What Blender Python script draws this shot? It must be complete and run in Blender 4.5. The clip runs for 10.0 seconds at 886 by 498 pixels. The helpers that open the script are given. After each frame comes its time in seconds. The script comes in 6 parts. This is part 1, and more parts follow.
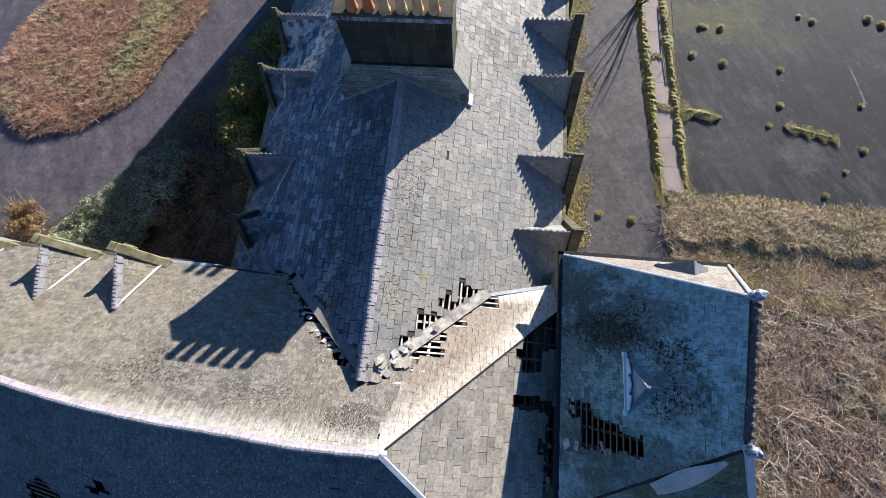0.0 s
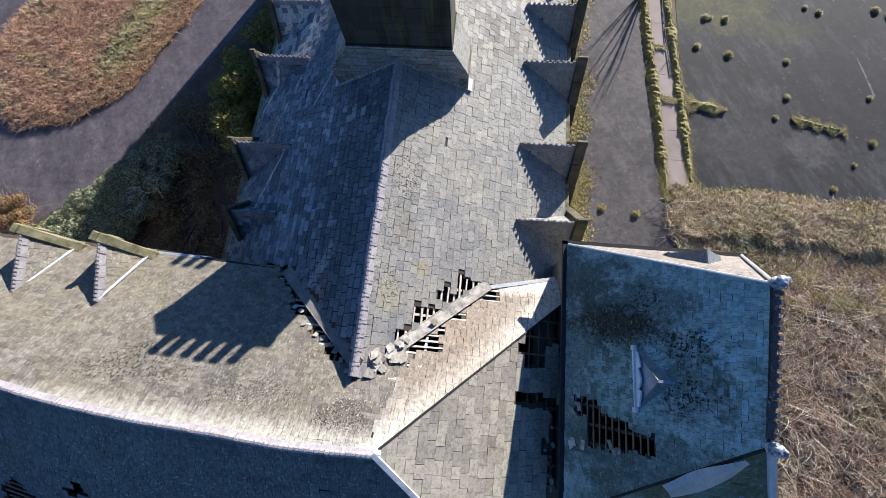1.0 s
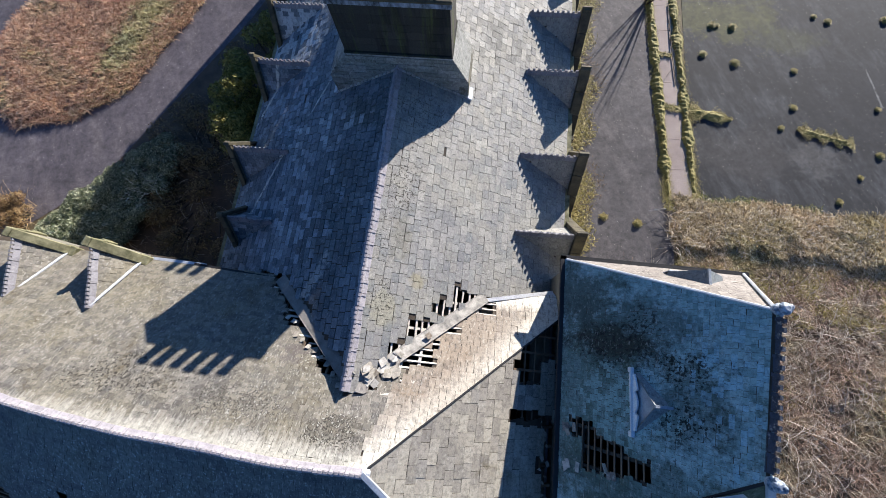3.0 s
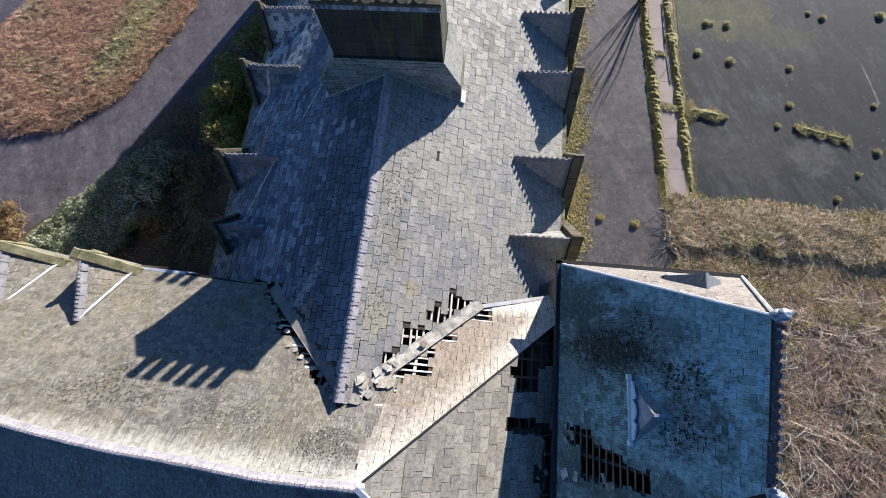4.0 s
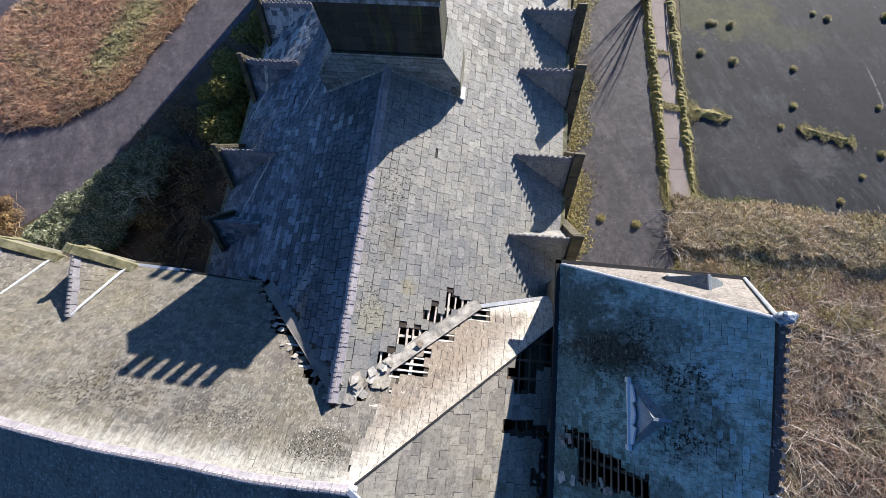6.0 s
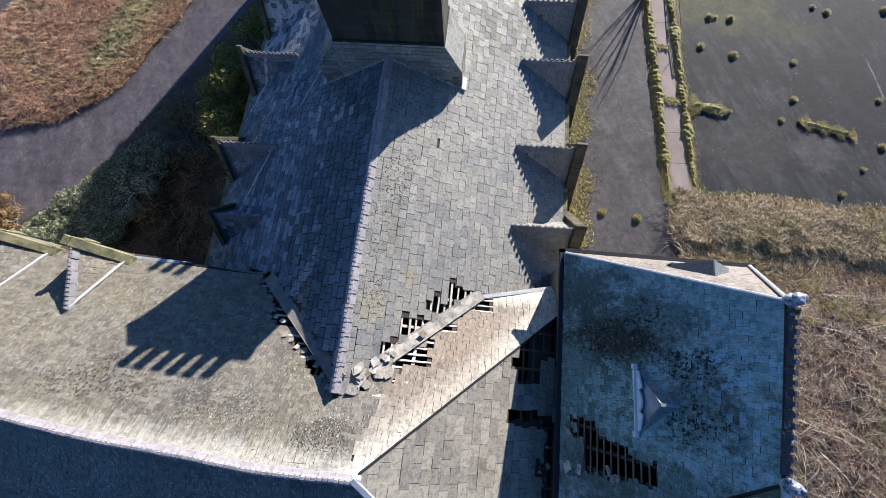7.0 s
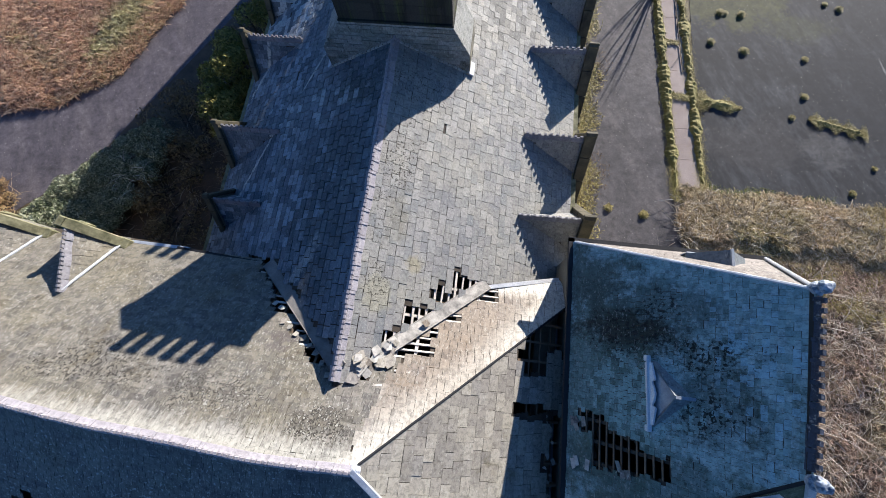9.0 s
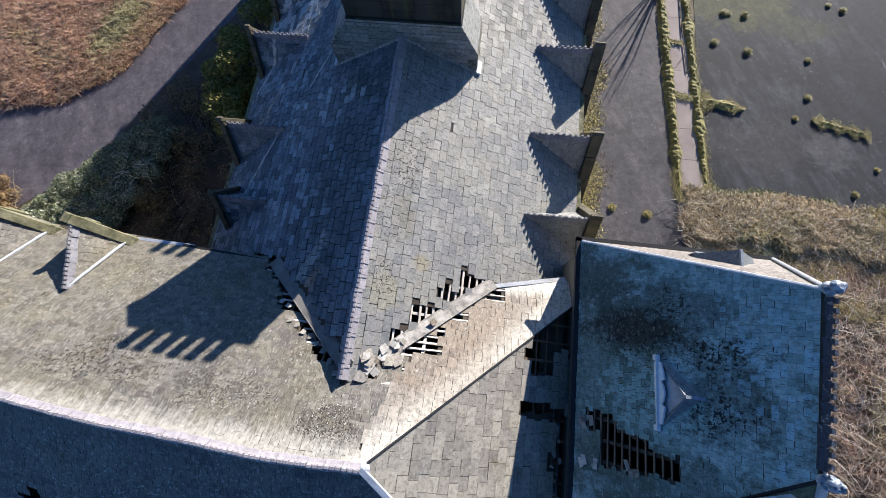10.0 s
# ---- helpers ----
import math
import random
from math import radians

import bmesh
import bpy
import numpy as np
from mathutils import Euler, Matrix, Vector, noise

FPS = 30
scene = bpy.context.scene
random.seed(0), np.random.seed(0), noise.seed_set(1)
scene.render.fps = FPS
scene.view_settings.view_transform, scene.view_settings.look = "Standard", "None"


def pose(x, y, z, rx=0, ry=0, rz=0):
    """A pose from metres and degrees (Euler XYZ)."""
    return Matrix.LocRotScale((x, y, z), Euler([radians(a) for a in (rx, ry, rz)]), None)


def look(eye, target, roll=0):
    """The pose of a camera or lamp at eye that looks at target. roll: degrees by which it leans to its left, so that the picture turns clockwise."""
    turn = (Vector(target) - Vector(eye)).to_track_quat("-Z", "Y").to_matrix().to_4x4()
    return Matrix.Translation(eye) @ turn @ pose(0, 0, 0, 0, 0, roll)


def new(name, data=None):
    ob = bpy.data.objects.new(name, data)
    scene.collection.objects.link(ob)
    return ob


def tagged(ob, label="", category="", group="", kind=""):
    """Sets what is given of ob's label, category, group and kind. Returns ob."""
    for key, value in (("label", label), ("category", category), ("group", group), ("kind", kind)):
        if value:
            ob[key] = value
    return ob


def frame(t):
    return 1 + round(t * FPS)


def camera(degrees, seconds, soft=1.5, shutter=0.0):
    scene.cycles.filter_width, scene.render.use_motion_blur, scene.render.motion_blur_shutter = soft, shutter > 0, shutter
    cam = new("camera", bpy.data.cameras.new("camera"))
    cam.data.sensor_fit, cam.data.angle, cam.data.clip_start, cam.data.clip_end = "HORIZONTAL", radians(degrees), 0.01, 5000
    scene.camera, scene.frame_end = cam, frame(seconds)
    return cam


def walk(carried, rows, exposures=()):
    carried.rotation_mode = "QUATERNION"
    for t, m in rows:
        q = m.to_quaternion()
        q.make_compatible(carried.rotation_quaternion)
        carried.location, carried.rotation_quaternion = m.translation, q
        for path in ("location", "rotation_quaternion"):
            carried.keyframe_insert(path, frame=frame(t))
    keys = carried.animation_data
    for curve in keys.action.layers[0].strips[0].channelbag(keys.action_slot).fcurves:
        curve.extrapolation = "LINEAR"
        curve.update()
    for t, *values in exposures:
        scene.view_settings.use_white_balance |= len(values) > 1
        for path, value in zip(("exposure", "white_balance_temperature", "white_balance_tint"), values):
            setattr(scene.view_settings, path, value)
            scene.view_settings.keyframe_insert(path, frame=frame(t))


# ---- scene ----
cam = camera(98.0, 10.0, soft=0.4)
# seconds, eye x, y, z, tilt from straight down, roll about the view, turn
PATH = [
    (0.0, 2.323, -7.069, 17.871, 14.85, -11.54, 16.53),
    (0.5, 2.306, -7.125, 17.574, 14.88, -11.28, 16.33),
    (1.0, 2.346, -7.233, 17.338, 15.04, -11.2, 16.19),
    (1.5, 2.365, -7.385, 17.245, 15.25, -11.07, 15.99),
    (2.0, 2.398, -7.453, 17.207, 15.42, -11.05, 16.01),
    (2.5, 2.409, -7.311, 17.183, 15.38, -10.85, 16.52),
    (3.0, 2.447, -6.878, 17.255, 15.07, -11.26, 17.32),
    (4.5, 2.579, -6.681, 17.079, 15.1, -11.93, 16.77),
    (5.0, 2.564, -6.677, 17.043, 14.98, -11.83, 16.8),
    (5.5, 2.621, -6.603, 17.036, 14.99, -11.66, 17.45),
    (7.0, 2.548, -6.917, 16.854, 15.16, -11.17, 16.56),
    (7.5, 2.47, -7.002, 16.776, 15.17, -10.72, 16.57),
    (8.0, 2.451, -7.128, 16.662, 15.24, -10.46, 16.54),
    (8.5, 2.47, -7.15, 16.58, 15.34, -10.32, 16.5),
    (9.0, 2.438, -7.145, 16.513, 15.18, -10.2, 16.58),
    (9.5, 2.413, -7.166, 16.452, 15.23, -9.94, 16.36),
    (10.0, 2.249, -7.174, 16.516, 15.01, -9.49, 16.14),
]
walk(cam, [(t, pose(x, y, z, tilt, 0, turn) @ pose(0, 0, 0, 0, 0, roll)) for t, x, y, z, tilt, roll, turn in PATH],
     exposures=[(0.0, 1.35, 5680, 13), (3.0, 1.34, 5640, 13), (5.0, 1.28, 5640, 13), (10.0, 1.28, 5600, 13)])

# ---- light: low clear winter sun beyond the building, blue sky ----
SUN_TURN, SUN_HEIGHT = radians(25.2), radians(15.7)   # from +y towards +x
sun_way = Vector((math.sin(SUN_TURN) * math.cos(SUN_HEIGHT), math.cos(SUN_TURN) * math.cos(SUN_HEIGHT), math.sin(SUN_HEIGHT)))
sun_lamp = bpy.data.lights.new("sun", "SUN")
sun_lamp.energy, sun_lamp.angle, sun_lamp.color = 5.0, radians(0.5), (1.0, 0.87, 0.69)
sun = new("sun", sun_lamp)
sun.matrix_world = look((40 * sun_way), (0, 0, 0))
world = bpy.data.worlds.new("sky")
scene.world = world
world.use_nodes = True
wn = world.node_tree.nodes
sky = wn.new("ShaderNodeTexSky")
sky.sky_type, sky.sun_disc = "NISHITA", False
sky.dust_density, sky.ozone_density, sky.air_density = 0.2, 6.0, 1.0
sky.sun_elevation, sky.sun_rotation = SUN_HEIGHT, SUN_TURN
wn["Background"].inputs["Strength"].default_value = 0.062
world.node_tree.links.new(sky.outputs[0], wn["Background"].inputs["Color"])

# ---- materials ----
def srgb(r, g, b):
    return tuple((c / 12.92 if c <= 0.04045 else ((c + 0.055) / 1.055) ** 2.4) for c in (r, g, b)) + (1,)


class Mat:
    """Small builder for procedural materials."""

    def __init__(self, name, rough=0.8, metal=0.0):
        self.m = bpy.data.materials.new(name)
        self.m.use_nodes = True
        self.t = self.m.node_tree
        self.n, self.l = self.t.nodes, self.t.links
        self.b = self.n["Principled BSDF"]
        self.b.inputs["Roughness"].default_value = rough
        self.b.inputs["Metallic"].default_value = metal
        self.co = self.n.new("ShaderNodeNewGeometry")

    def noise(self, scale, detail=4.0, rough=0.6, stretch=(1, 1, 1), space="Position", turn=0.0):
        mp = self.n.new("ShaderNodeMapping")
        mp.inputs["Scale"].default_value = stretch
        source = self.co.outputs[space]
        if turn:
            spin = self.n.new("ShaderNodeMapping")
            spin.inputs["Rotation"].default_value = (0, 0, turn)
            self.l.new(source, spin.inputs[0])
            source = spin.outputs[0]
        self.l.new(source, mp.inputs[0])
        x = self.n.new("ShaderNodeTexNoise")
        x.inputs["Scale"].default_value, x.inputs["Detail"].default_value, x.inputs["Roughness"].default_value = scale, detail, rough
        self.l.new(mp.outputs[0], x.inputs["Vector"])
        return x.outputs["Fac"]

    def ramp(self, fac, stops):
        r = self.n.new("ShaderNodeValToRGB")
        e = r.color_ramp.elements
        while len(e) < len(stops):
            e.new(0.5)
        for el, (p, c) in zip(e, stops):
            el.position = p
            el.color = c if not isinstance(c, (int, float)) else (c, c, c, 1)
        self.l.new(fac, r.inputs[0])
        return r.outputs[0]

    def mix(self, a, b, fac, mode="MIX"):
        x = self.n.new("ShaderNodeMix")
        x.data_type, x.blend_type = "RGBA", mode
        for sock, v in ((x.inputs[6], a), (x.inputs[7], b), (x.inputs[0], fac)):
            if isinstance(v, bpy.types.NodeSocket):
                self.l.new(v, sock)
            else:
                sock.default_value = v
        return x.outputs[2]

    def math(self, op, a, b=0.0):
        x = self.n.new("ShaderNodeMath")
        x.operation = op
        for sock, v in ((x.inputs[0], a), (x.inputs[1], b)):
            if isinstance(v, bpy.types.NodeSocket):
                self.l.new(v, sock)
            else:
                sock.default_value = v
        return x.outputs[0]

    def spot(self, x, y, rx, ry, ragged=1.0, scale=1.6):
        """1 inside a ragged patch of the plan round (x, y), falling to 0 outside it."""
        mp = self.n.new("ShaderNodeMapping")
        mp.inputs["Location"].default_value = (-x / rx, -y / ry, 0)
        mp.inputs["Scale"].default_value = (1 / rx, 1 / ry, 0)
        self.l.new(self.co.outputs["Position"], mp.inputs[0])
        ln = self.n.new("ShaderNodeVectorMath")
        ln.operation = "LENGTH"
        self.l.new(mp.outputs[0], ln.inputs[0])
        rag = self.math("MULTIPLY", self.math("SUBTRACT", self.noise(scale, 7.0, 0.75), 0.5), 3.0 * ragged)
        return self.ramp(self.math("ADD", ln.outputs["Value"], rag), [(0.55, 1.0), (1.0, 0.0)])

    def dots(self, x, y, rx, ry, scale=22.0, at=0.56):
        """Small round marks gathered in a ragged patch."""
        return self.math("MULTIPLY", self.ramp(self.noise(scale, 2.0, 0.5), [(at, 0.0), (at + 0.035, 1.0)]), self.spot(x, y, rx, ry))

    def mark(self, a, b, w):
        """A broken streak from a to b in plan, w wide."""
        a, b = Vector((*a, 0)), Vector((*b, 0))
        d, c = (b - a).normalized(), (a + b) / 2
        outs = []
        for way, size in ((d, (b - a).length / 2), (Vector((-d.y, d.x, 0)), w / 2)):
            dot = self.n.new("ShaderNodeVectorMath")
            dot.operation = "DOT_PRODUCT"
            self.l.new(self.co.outputs["Position"], dot.inputs[0])
            dot.inputs[1].default_value = way / size
            outs.append(self.math("ABSOLUTE", self.math("SUBTRACT", dot.outputs["Value"], way.dot(c) / size)))
        rag = self.math("MULTIPLY", self.math("SUBTRACT", self.noise(5.0, 5.0, 0.7), 0.5), 3.2)
        return self.ramp(self.math("ADD", self.math("MAXIMUM", *outs), rag), [(0.6, 1.0), (1.0, 0.0)])

    def each(self):
        """A random value for each piece, whether it is an object or an island of a mesh."""
        g, o = self.n.new("ShaderNodeNewGeometry"), self.n.new("ShaderNodeObjectInfo")
        return self.math("FRACT", self.math("ADD", g.outputs["Random Per Island"], o.outputs["Random"]))

    def done(self, colour, bump=None, strength=0.3, distance=0.02, rough=None):
        if isinstance(colour, bpy.types.NodeSocket):
            self.l.new(colour, self.b.inputs["Base Color"])
        else:
            self.b.inputs["Base Color"].default_value = colour
        if bump is not None:
            x = self.n.new("ShaderNodeBump")
            x.inputs["Strength"].default_value, x.inputs["Distance"].default_value = strength, distance
            self.l.new(bump, x.inputs["Height"])
            self.l.new(x.outputs[0], self.b.inputs["Normal"])
        if rough is not None:
            self.l.new(rough, self.b.inputs["Roughness"])
        return self.m


def plain(name, c1, c2, scale=3.0, fine=40.0, rough=0.85, metal=0.0, bump=0.4, stretch=(1, 1, 1)):
    """Two tones mottled at a coarse scale, with a fine grain over them."""
    k = Mat(name, rough, metal)
    coarse, grain = k.noise(scale, stretch=stretch), k.noise(fine, 3.0, stretch=stretch)
    c = k.ramp(coarse, [(0.3, c1), (0.7, c2)])
    c = k.mix(c, k.ramp(grain, [(0.25, 0.55), (0.75, 1.0)]), 0.6, "MULTIPLY")
    return k.done(c, grain, bump, 0.02)


def slate(name, tones, lichen, spread=0.35, moss=None, speck=0.5, pale=None, moss_at=0.52, grain=11.0, spots=(), dots=(), singles=(), marks=(), grit_much=0.7):
    """Slates: a tone of its own for each, lichen in patches, specks, weather streaks.
    pale: pale run-off stains along lines of the plan, each (a, b, c, width): full where a x + b y + c is 0."""
    k = Mat(name, 0.6)
    rnd = k.each()
    c = k.ramp(rnd, [(i / max(1, len(tones) - 1), t) for i, t in enumerate(tones)])
    big, mid, fine, grit = k.noise(0.45, 5.0), k.noise(2.5, 6.0, 0.7), k.noise(38.0, 4.0, 0.7), k.noise(grain, 6.0, 0.75)
    c = k.mix(c, lichen, k.math("MULTIPLY", k.ramp(k.math("ADD", k.math("MULTIPLY", big, 0.6), k.math("MULTIPLY", mid, 0.4)), [(0.42, 0.0), (0.62, 1.0)]), spread))
    if moss:
        c = k.mix(c, moss, k.math("MULTIPLY", k.ramp(k.noise(1.1, 8.0, 0.75), [(moss_at, 0.0), (moss_at + 0.12, 1.0)]), 0.8))
    for pale in pale or ():
        dot = k.n.new("ShaderNodeVectorMath")
        dot.operation = "DOT_PRODUCT"
        k.l.new(k.co.outputs["Position"], dot.inputs[0])
        dot.inputs[1].default_value = (pale[0], pale[1], 0)
        far = k.math("ABSOLUTE", k.math("ADD", dot.outputs["Value"], pale[2]))
        streak = k.noise(4.0, 6.0, 0.75, (3.2, 0.45, 0.45))
        f = k.ramp(k.math("ADD", k.math("MULTIPLY", k.math("DIVIDE", far, pale[3]), 0.3), k.math("MULTIPLY", k.math("SUBTRACT", streak, 0.5), 1.3)), [(0.12, 1.0), (0.55, 0.0)])
        c = k.mix(c, pale[4] if len(pale) > 4 else srgb(.86, .85, .80), k.math("MULTIPLY", f, pale[5] if len(pale) > 5 else 0.85))
    for x, y, rx, ry, tone, much in spots:
        c = k.mix(c, tone, k.math("MULTIPLY", k.spot(x, y, rx, ry), much))
    for x, y, rx, ry, tone, much, share in singles:          # odd slates of another tone, more of them in a patch
        odd = k.ramp(k.math("FRACT", k.math("MULTIPLY", rnd, 7.31)), [(share - 0.04, 1.0), (share + 0.04, 0.0)])
        c = k.mix(c, tone, k.math("MULTIPLY", k.math("MULTIPLY", k.spot(x, y, rx, ry), odd), much))
    # long streaks; on the left slope they paint grazing sunlight
    for a, b, w, tone, much in marks:
        c = k.mix(c, tone, k.math("MULTIPLY", k.mark(a, b, w), much))
    c = k.mix(c, k.ramp(grit, [(0.39, 0.2), (0.53, 1.0)]), speck, "MULTIPLY")
    for x, y, rx, ry, tone, much, size, at in dots:
        c = k.mix(c, tone, k.math("MULTIPLY", k.dots(x, y, rx, ry, size, at), much))
    c = k.mix(c, srgb(.82, .81, .76), k.math("MULTIPLY", k.ramp(k.noise(grain * 1.4, 5.0, 0.7, (1.7, 0.6, 0.6)), [(0.57, 0.0), (0.65, 1.0)]), speck * 0.7))
    c = k.mix(c, k.ramp(fine, [(0.25, 0.5), (0.7, 1.0)]), grit_much, "MULTIPLY")
    return k.done(c, fine, 0.6, 0.012, k.ramp(rnd, [(0.0, 0.62), (1.0, 0.85)]))


def stack_stone(name):
    """Sooty stone: a tone for each block, green runs of moss down the face, soot."""
    k = Mat(name, 0.9)
    c = k.ramp(k.each(), [(0.0, srgb(.16, .16, .14)), (0.5, srgb(.19, .19, .17)), (1.0, srgb(.23, .22, .20))])
    c = k.mix(c, srgb(.33, .36, .10), k.math("MULTIPLY", k.ramp(k.noise(1.5, 5.0, 0.65, (2.4, 2.4, 0.22)), [(0.52, 0.0), (0.68, 1.0)]), 0.55))
    c = k.mix(c, srgb(.05, .05, .05), k.math("MULTIPLY", k.ramp(k.noise(1.1, 5.0, 0.7, (2.8, 2.8, 0.3)), [(0.50, 0.0), (0.62, 1.0)]), 0.7))
    grain = k.noise(22.0, 5.0, 0.7)
    c = k.mix(c, k.ramp(grain, [(0.3, 0.5), (0.65, 1.0)]), 0.8, "MULTIPLY")
    return k.done(c, grain, 0.6, 0.02)


# Pale tone serves chalky dots and the sun streaks painted on the left slope.
DIRT, CHALK_AND_SUN = srgb(.17, .15, .11), srgb(.86, .85, .80)
M_NAVE = slate("slate_grey", [srgb(.45, .46, .46), srgb(.52, .52, .51), srgb(.58, .57, .55), srgb(.48, .48, .48), srgb(.55, .54, .52), srgb(.51, .51, .50)], srgb(.67, .65, .57), 0.45, None, 0.42, None, 0.5, 14.0,
               ((2.8, 2.6, 1.3, 1.5, srgb(.40, .39, .35), 0.55), (1.15, -5.35, 0.22, 0.25, srgb(.58, .54, .38), 0.5), (0.7, -4.3, 0.3, 0.8, srgb(.44, .42, .34), 0.4), (0.5, -6.2, 0.35, 0.6, srgb(.64, .62, .50), 0.4)),
               ((0.55, -2.9, 0.55, 1.2, DIRT, 0.9, 20.0, 0.58), (0.4, -5.8, 0.4, 0.5, DIRT, 0.85, 22.0, 0.57), (0.3, -4.4, 0.35, 1.2, DIRT, 0.7, 20.0, 0.60), (0.8, -0.9, 0.9, 0.8, DIRT, 0.7, 20.0, 0.6)),
               ((3.0, 1.5, 3.0, 3.0, srgb(.68, .66, .60), 0.35, 0.3), (2.5, -3.5, 3.0, 3.0, srgb(.68, .67, .63), 0.3, 0.2)), (), 0.4)
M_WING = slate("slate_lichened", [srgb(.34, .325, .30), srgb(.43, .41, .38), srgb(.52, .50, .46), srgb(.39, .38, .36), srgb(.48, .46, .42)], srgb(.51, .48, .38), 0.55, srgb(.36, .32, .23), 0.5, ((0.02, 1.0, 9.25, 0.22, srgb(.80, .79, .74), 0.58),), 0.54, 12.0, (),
               ((-2.2, -8.5, 1.3, 0.4, DIRT, 0.95, 19.0, 0.505), (-0.05, -8.7, 0.7, 0.35, DIRT, 0.95, 19.0, 0.50), (-2.2, -8.5, 1.3, 0.45, CHALK_AND_SUN, 0.5, 19.0, 0.60), (-5.0, -8.2, 1.4, 0.5, DIRT, 0.9, 17.0, 0.55), (-0.05, -8.6, 0.8, 0.4, CHALK_AND_SUN, 0.45, 19.0, 0.61),
                (-3.5, -8.0, 3.0, 0.8, DIRT, 0.7, 19.0, 0.59), (-5.5, -7.0, 3.0, 1.4, CHALK_AND_SUN, 0.25, 19.0, 0.63), (-1.2, -7.6, 1.6, 0.8, CHALK_AND_SUN, 0.35, 19.0, 0.63), (-1.4, -7.3, 0.6, 0.35, srgb(.34, .31, .30), 0.6, 6.0, 0.45)), (), (), 0.45)
M_WINGR = slate("slate_streaked", [srgb(.46, .44, .41), srgb(.55, .53, .49), srgb(.63, .60, .55), srgb(.50, .49, .48)], srgb(.58, .53, .46), 0.5, srgb(.44, .37, .28), 0.5, ((0.667, -0.745, -7.449, 0.30), (1.0, 0.0, -2.5, 1.2, srgb(.50, .43, .35), 0.55), (0.0, 1.0, 5.3, 0.25)), 0.55, 10.0, grit_much=0.4)
# Left slope: grey slates, darkened and blued in colour for its shade.
M_NAVEL = slate("slate_grey_shade_toned", [srgb(.25, .29, .33), srgb(.39, .42, .46), srgb(.54, .57, .59), srgb(.31, .35, .39), srgb(.44, .47, .49)], srgb(.50, .53, .54), 0.4, None, 0.4,
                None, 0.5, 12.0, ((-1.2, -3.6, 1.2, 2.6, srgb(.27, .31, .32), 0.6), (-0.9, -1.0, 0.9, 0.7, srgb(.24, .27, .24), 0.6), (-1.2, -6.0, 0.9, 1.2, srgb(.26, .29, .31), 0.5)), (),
                # paler slates, sky reflection put into their tone
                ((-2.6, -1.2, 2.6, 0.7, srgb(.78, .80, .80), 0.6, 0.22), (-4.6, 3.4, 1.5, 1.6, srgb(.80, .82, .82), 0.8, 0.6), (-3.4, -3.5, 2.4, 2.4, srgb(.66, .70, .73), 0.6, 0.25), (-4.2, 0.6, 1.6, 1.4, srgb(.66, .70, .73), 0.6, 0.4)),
                # pale streaks along the sun's way, painted grazing sunlight
                (((-3.78, -1.43), (-4.73, -3.46), 0.10, CHALK_AND_SUN, 0.8), ((-4.52, 2.1), (-5.5, 0.2), 0.12, CHALK_AND_SUN, 0.8), ((-2.42, 0.72), (-3.06, -0.45), 0.08, CHALK_AND_SUN, 0.7), ((-1.2, -5.0), (-1.9, -6.3), 0.3, CHALK_AND_SUN, 0.35)), 0.45)
M_HIP = slate("slate_buff", [srgb(.51, .49, .46), srgb(.60, .575, .53), srgb(.68, .655, .60), srgb(.55, .535, .51)], srgb(.67, .645, .56), 0.5, srgb(.48, .45, .36), 0.45, None, 0.59, 12.0, grit_much=0.5)
M_PAV = slate("slate_pavilion", [srgb(.46, .56, .55), srgb(.56, .66, .65), srgb(.66, .74, .74), srgb(.50, .60, .59)], srgb(.66, .76, .77), 0.4, srgb(.24, .28, .17), 0.45, None, 0.54, 13.0,
               ((5.0, -7.3, 0.9, 3.2, srgb(.29, .38, .31), 0.65), (5.4, -6.35, 0.9, 0.36, srgb(.13, .10, .07), 0.92), (5.6, -6.1, 1.3, 0.9, srgb(.18, .22, .16), 0.6), (6.35, -7.4, 0.5, 0.9, srgb(.15, .20, .13), 0.6), (5.6, -8.9, 1.2, 0.8, srgb(.22, .28, .23), 0.6), (5.0, -5.4, 0.7, 0.8, srgb(.28, .33, .30), 0.6)),
               ((6.3, -6.8, 0.35, 0.5, srgb(.04, .05, .03), 0.95, 17.0, 0.53), (6.35, -7.6, 0.35, 0.5, srgb(.04, .05, .03), 0.95, 17.0, 0.54), (5.9, -6.0, 0.3, 0.4, srgb(.05, .06, .04), 0.9, 17.0, 0.56), (5.4, -6.4, 0.9, 0.5, srgb(.04, .04, .03), 0.9, 15.0, 0.55), (6.2, -7.2, 1.0, 1.6, srgb(.05, .06, .04), 0.6, 18.0, 0.64)),
               ((5.5, -7.6, 0.8, 0.8, srgb(.62, .74, .72), 0.6, 0.5), (6.8, -7.0, 0.6, 1.6, srgb(.66, .80, .86), 0.5, 0.3)), (), 0.45)
M_RIDGE = slate("ridge_tile_clay", [srgb(.58, .56, .58), srgb(.62, .60, .62), srgb(.66, .64, .66)], srgb(.72, .70, .70), 0.35, None, 0.3)
M_DECK = plain("roof_boards", srgb(.20, .17, .14), srgb(.30, .26, .21), 4, 60)
M_TIMBER = plain("weathered_timber", srgb(.42, .41, .39), srgb(.74, .72, .68), 5, 36)
M_STONE = plain("building_stone", srgb(.42, .41, .36), srgb(.56, .54, .47), 1.5, 25)
# Dark brown-grey coping, with the left dormers' shade put into its tone.
M_DARKCOPE = plain("weathered_shaded_coping", srgb(.19, .18, .14), srgb(.40, .37, .28), 2.2, 24)
M_BAND = plain("patchy_lead_band", srgb(.10, .11, .11), srgb(.62, .66, .72), 9, 24, stretch=(1, 1, 0.35))
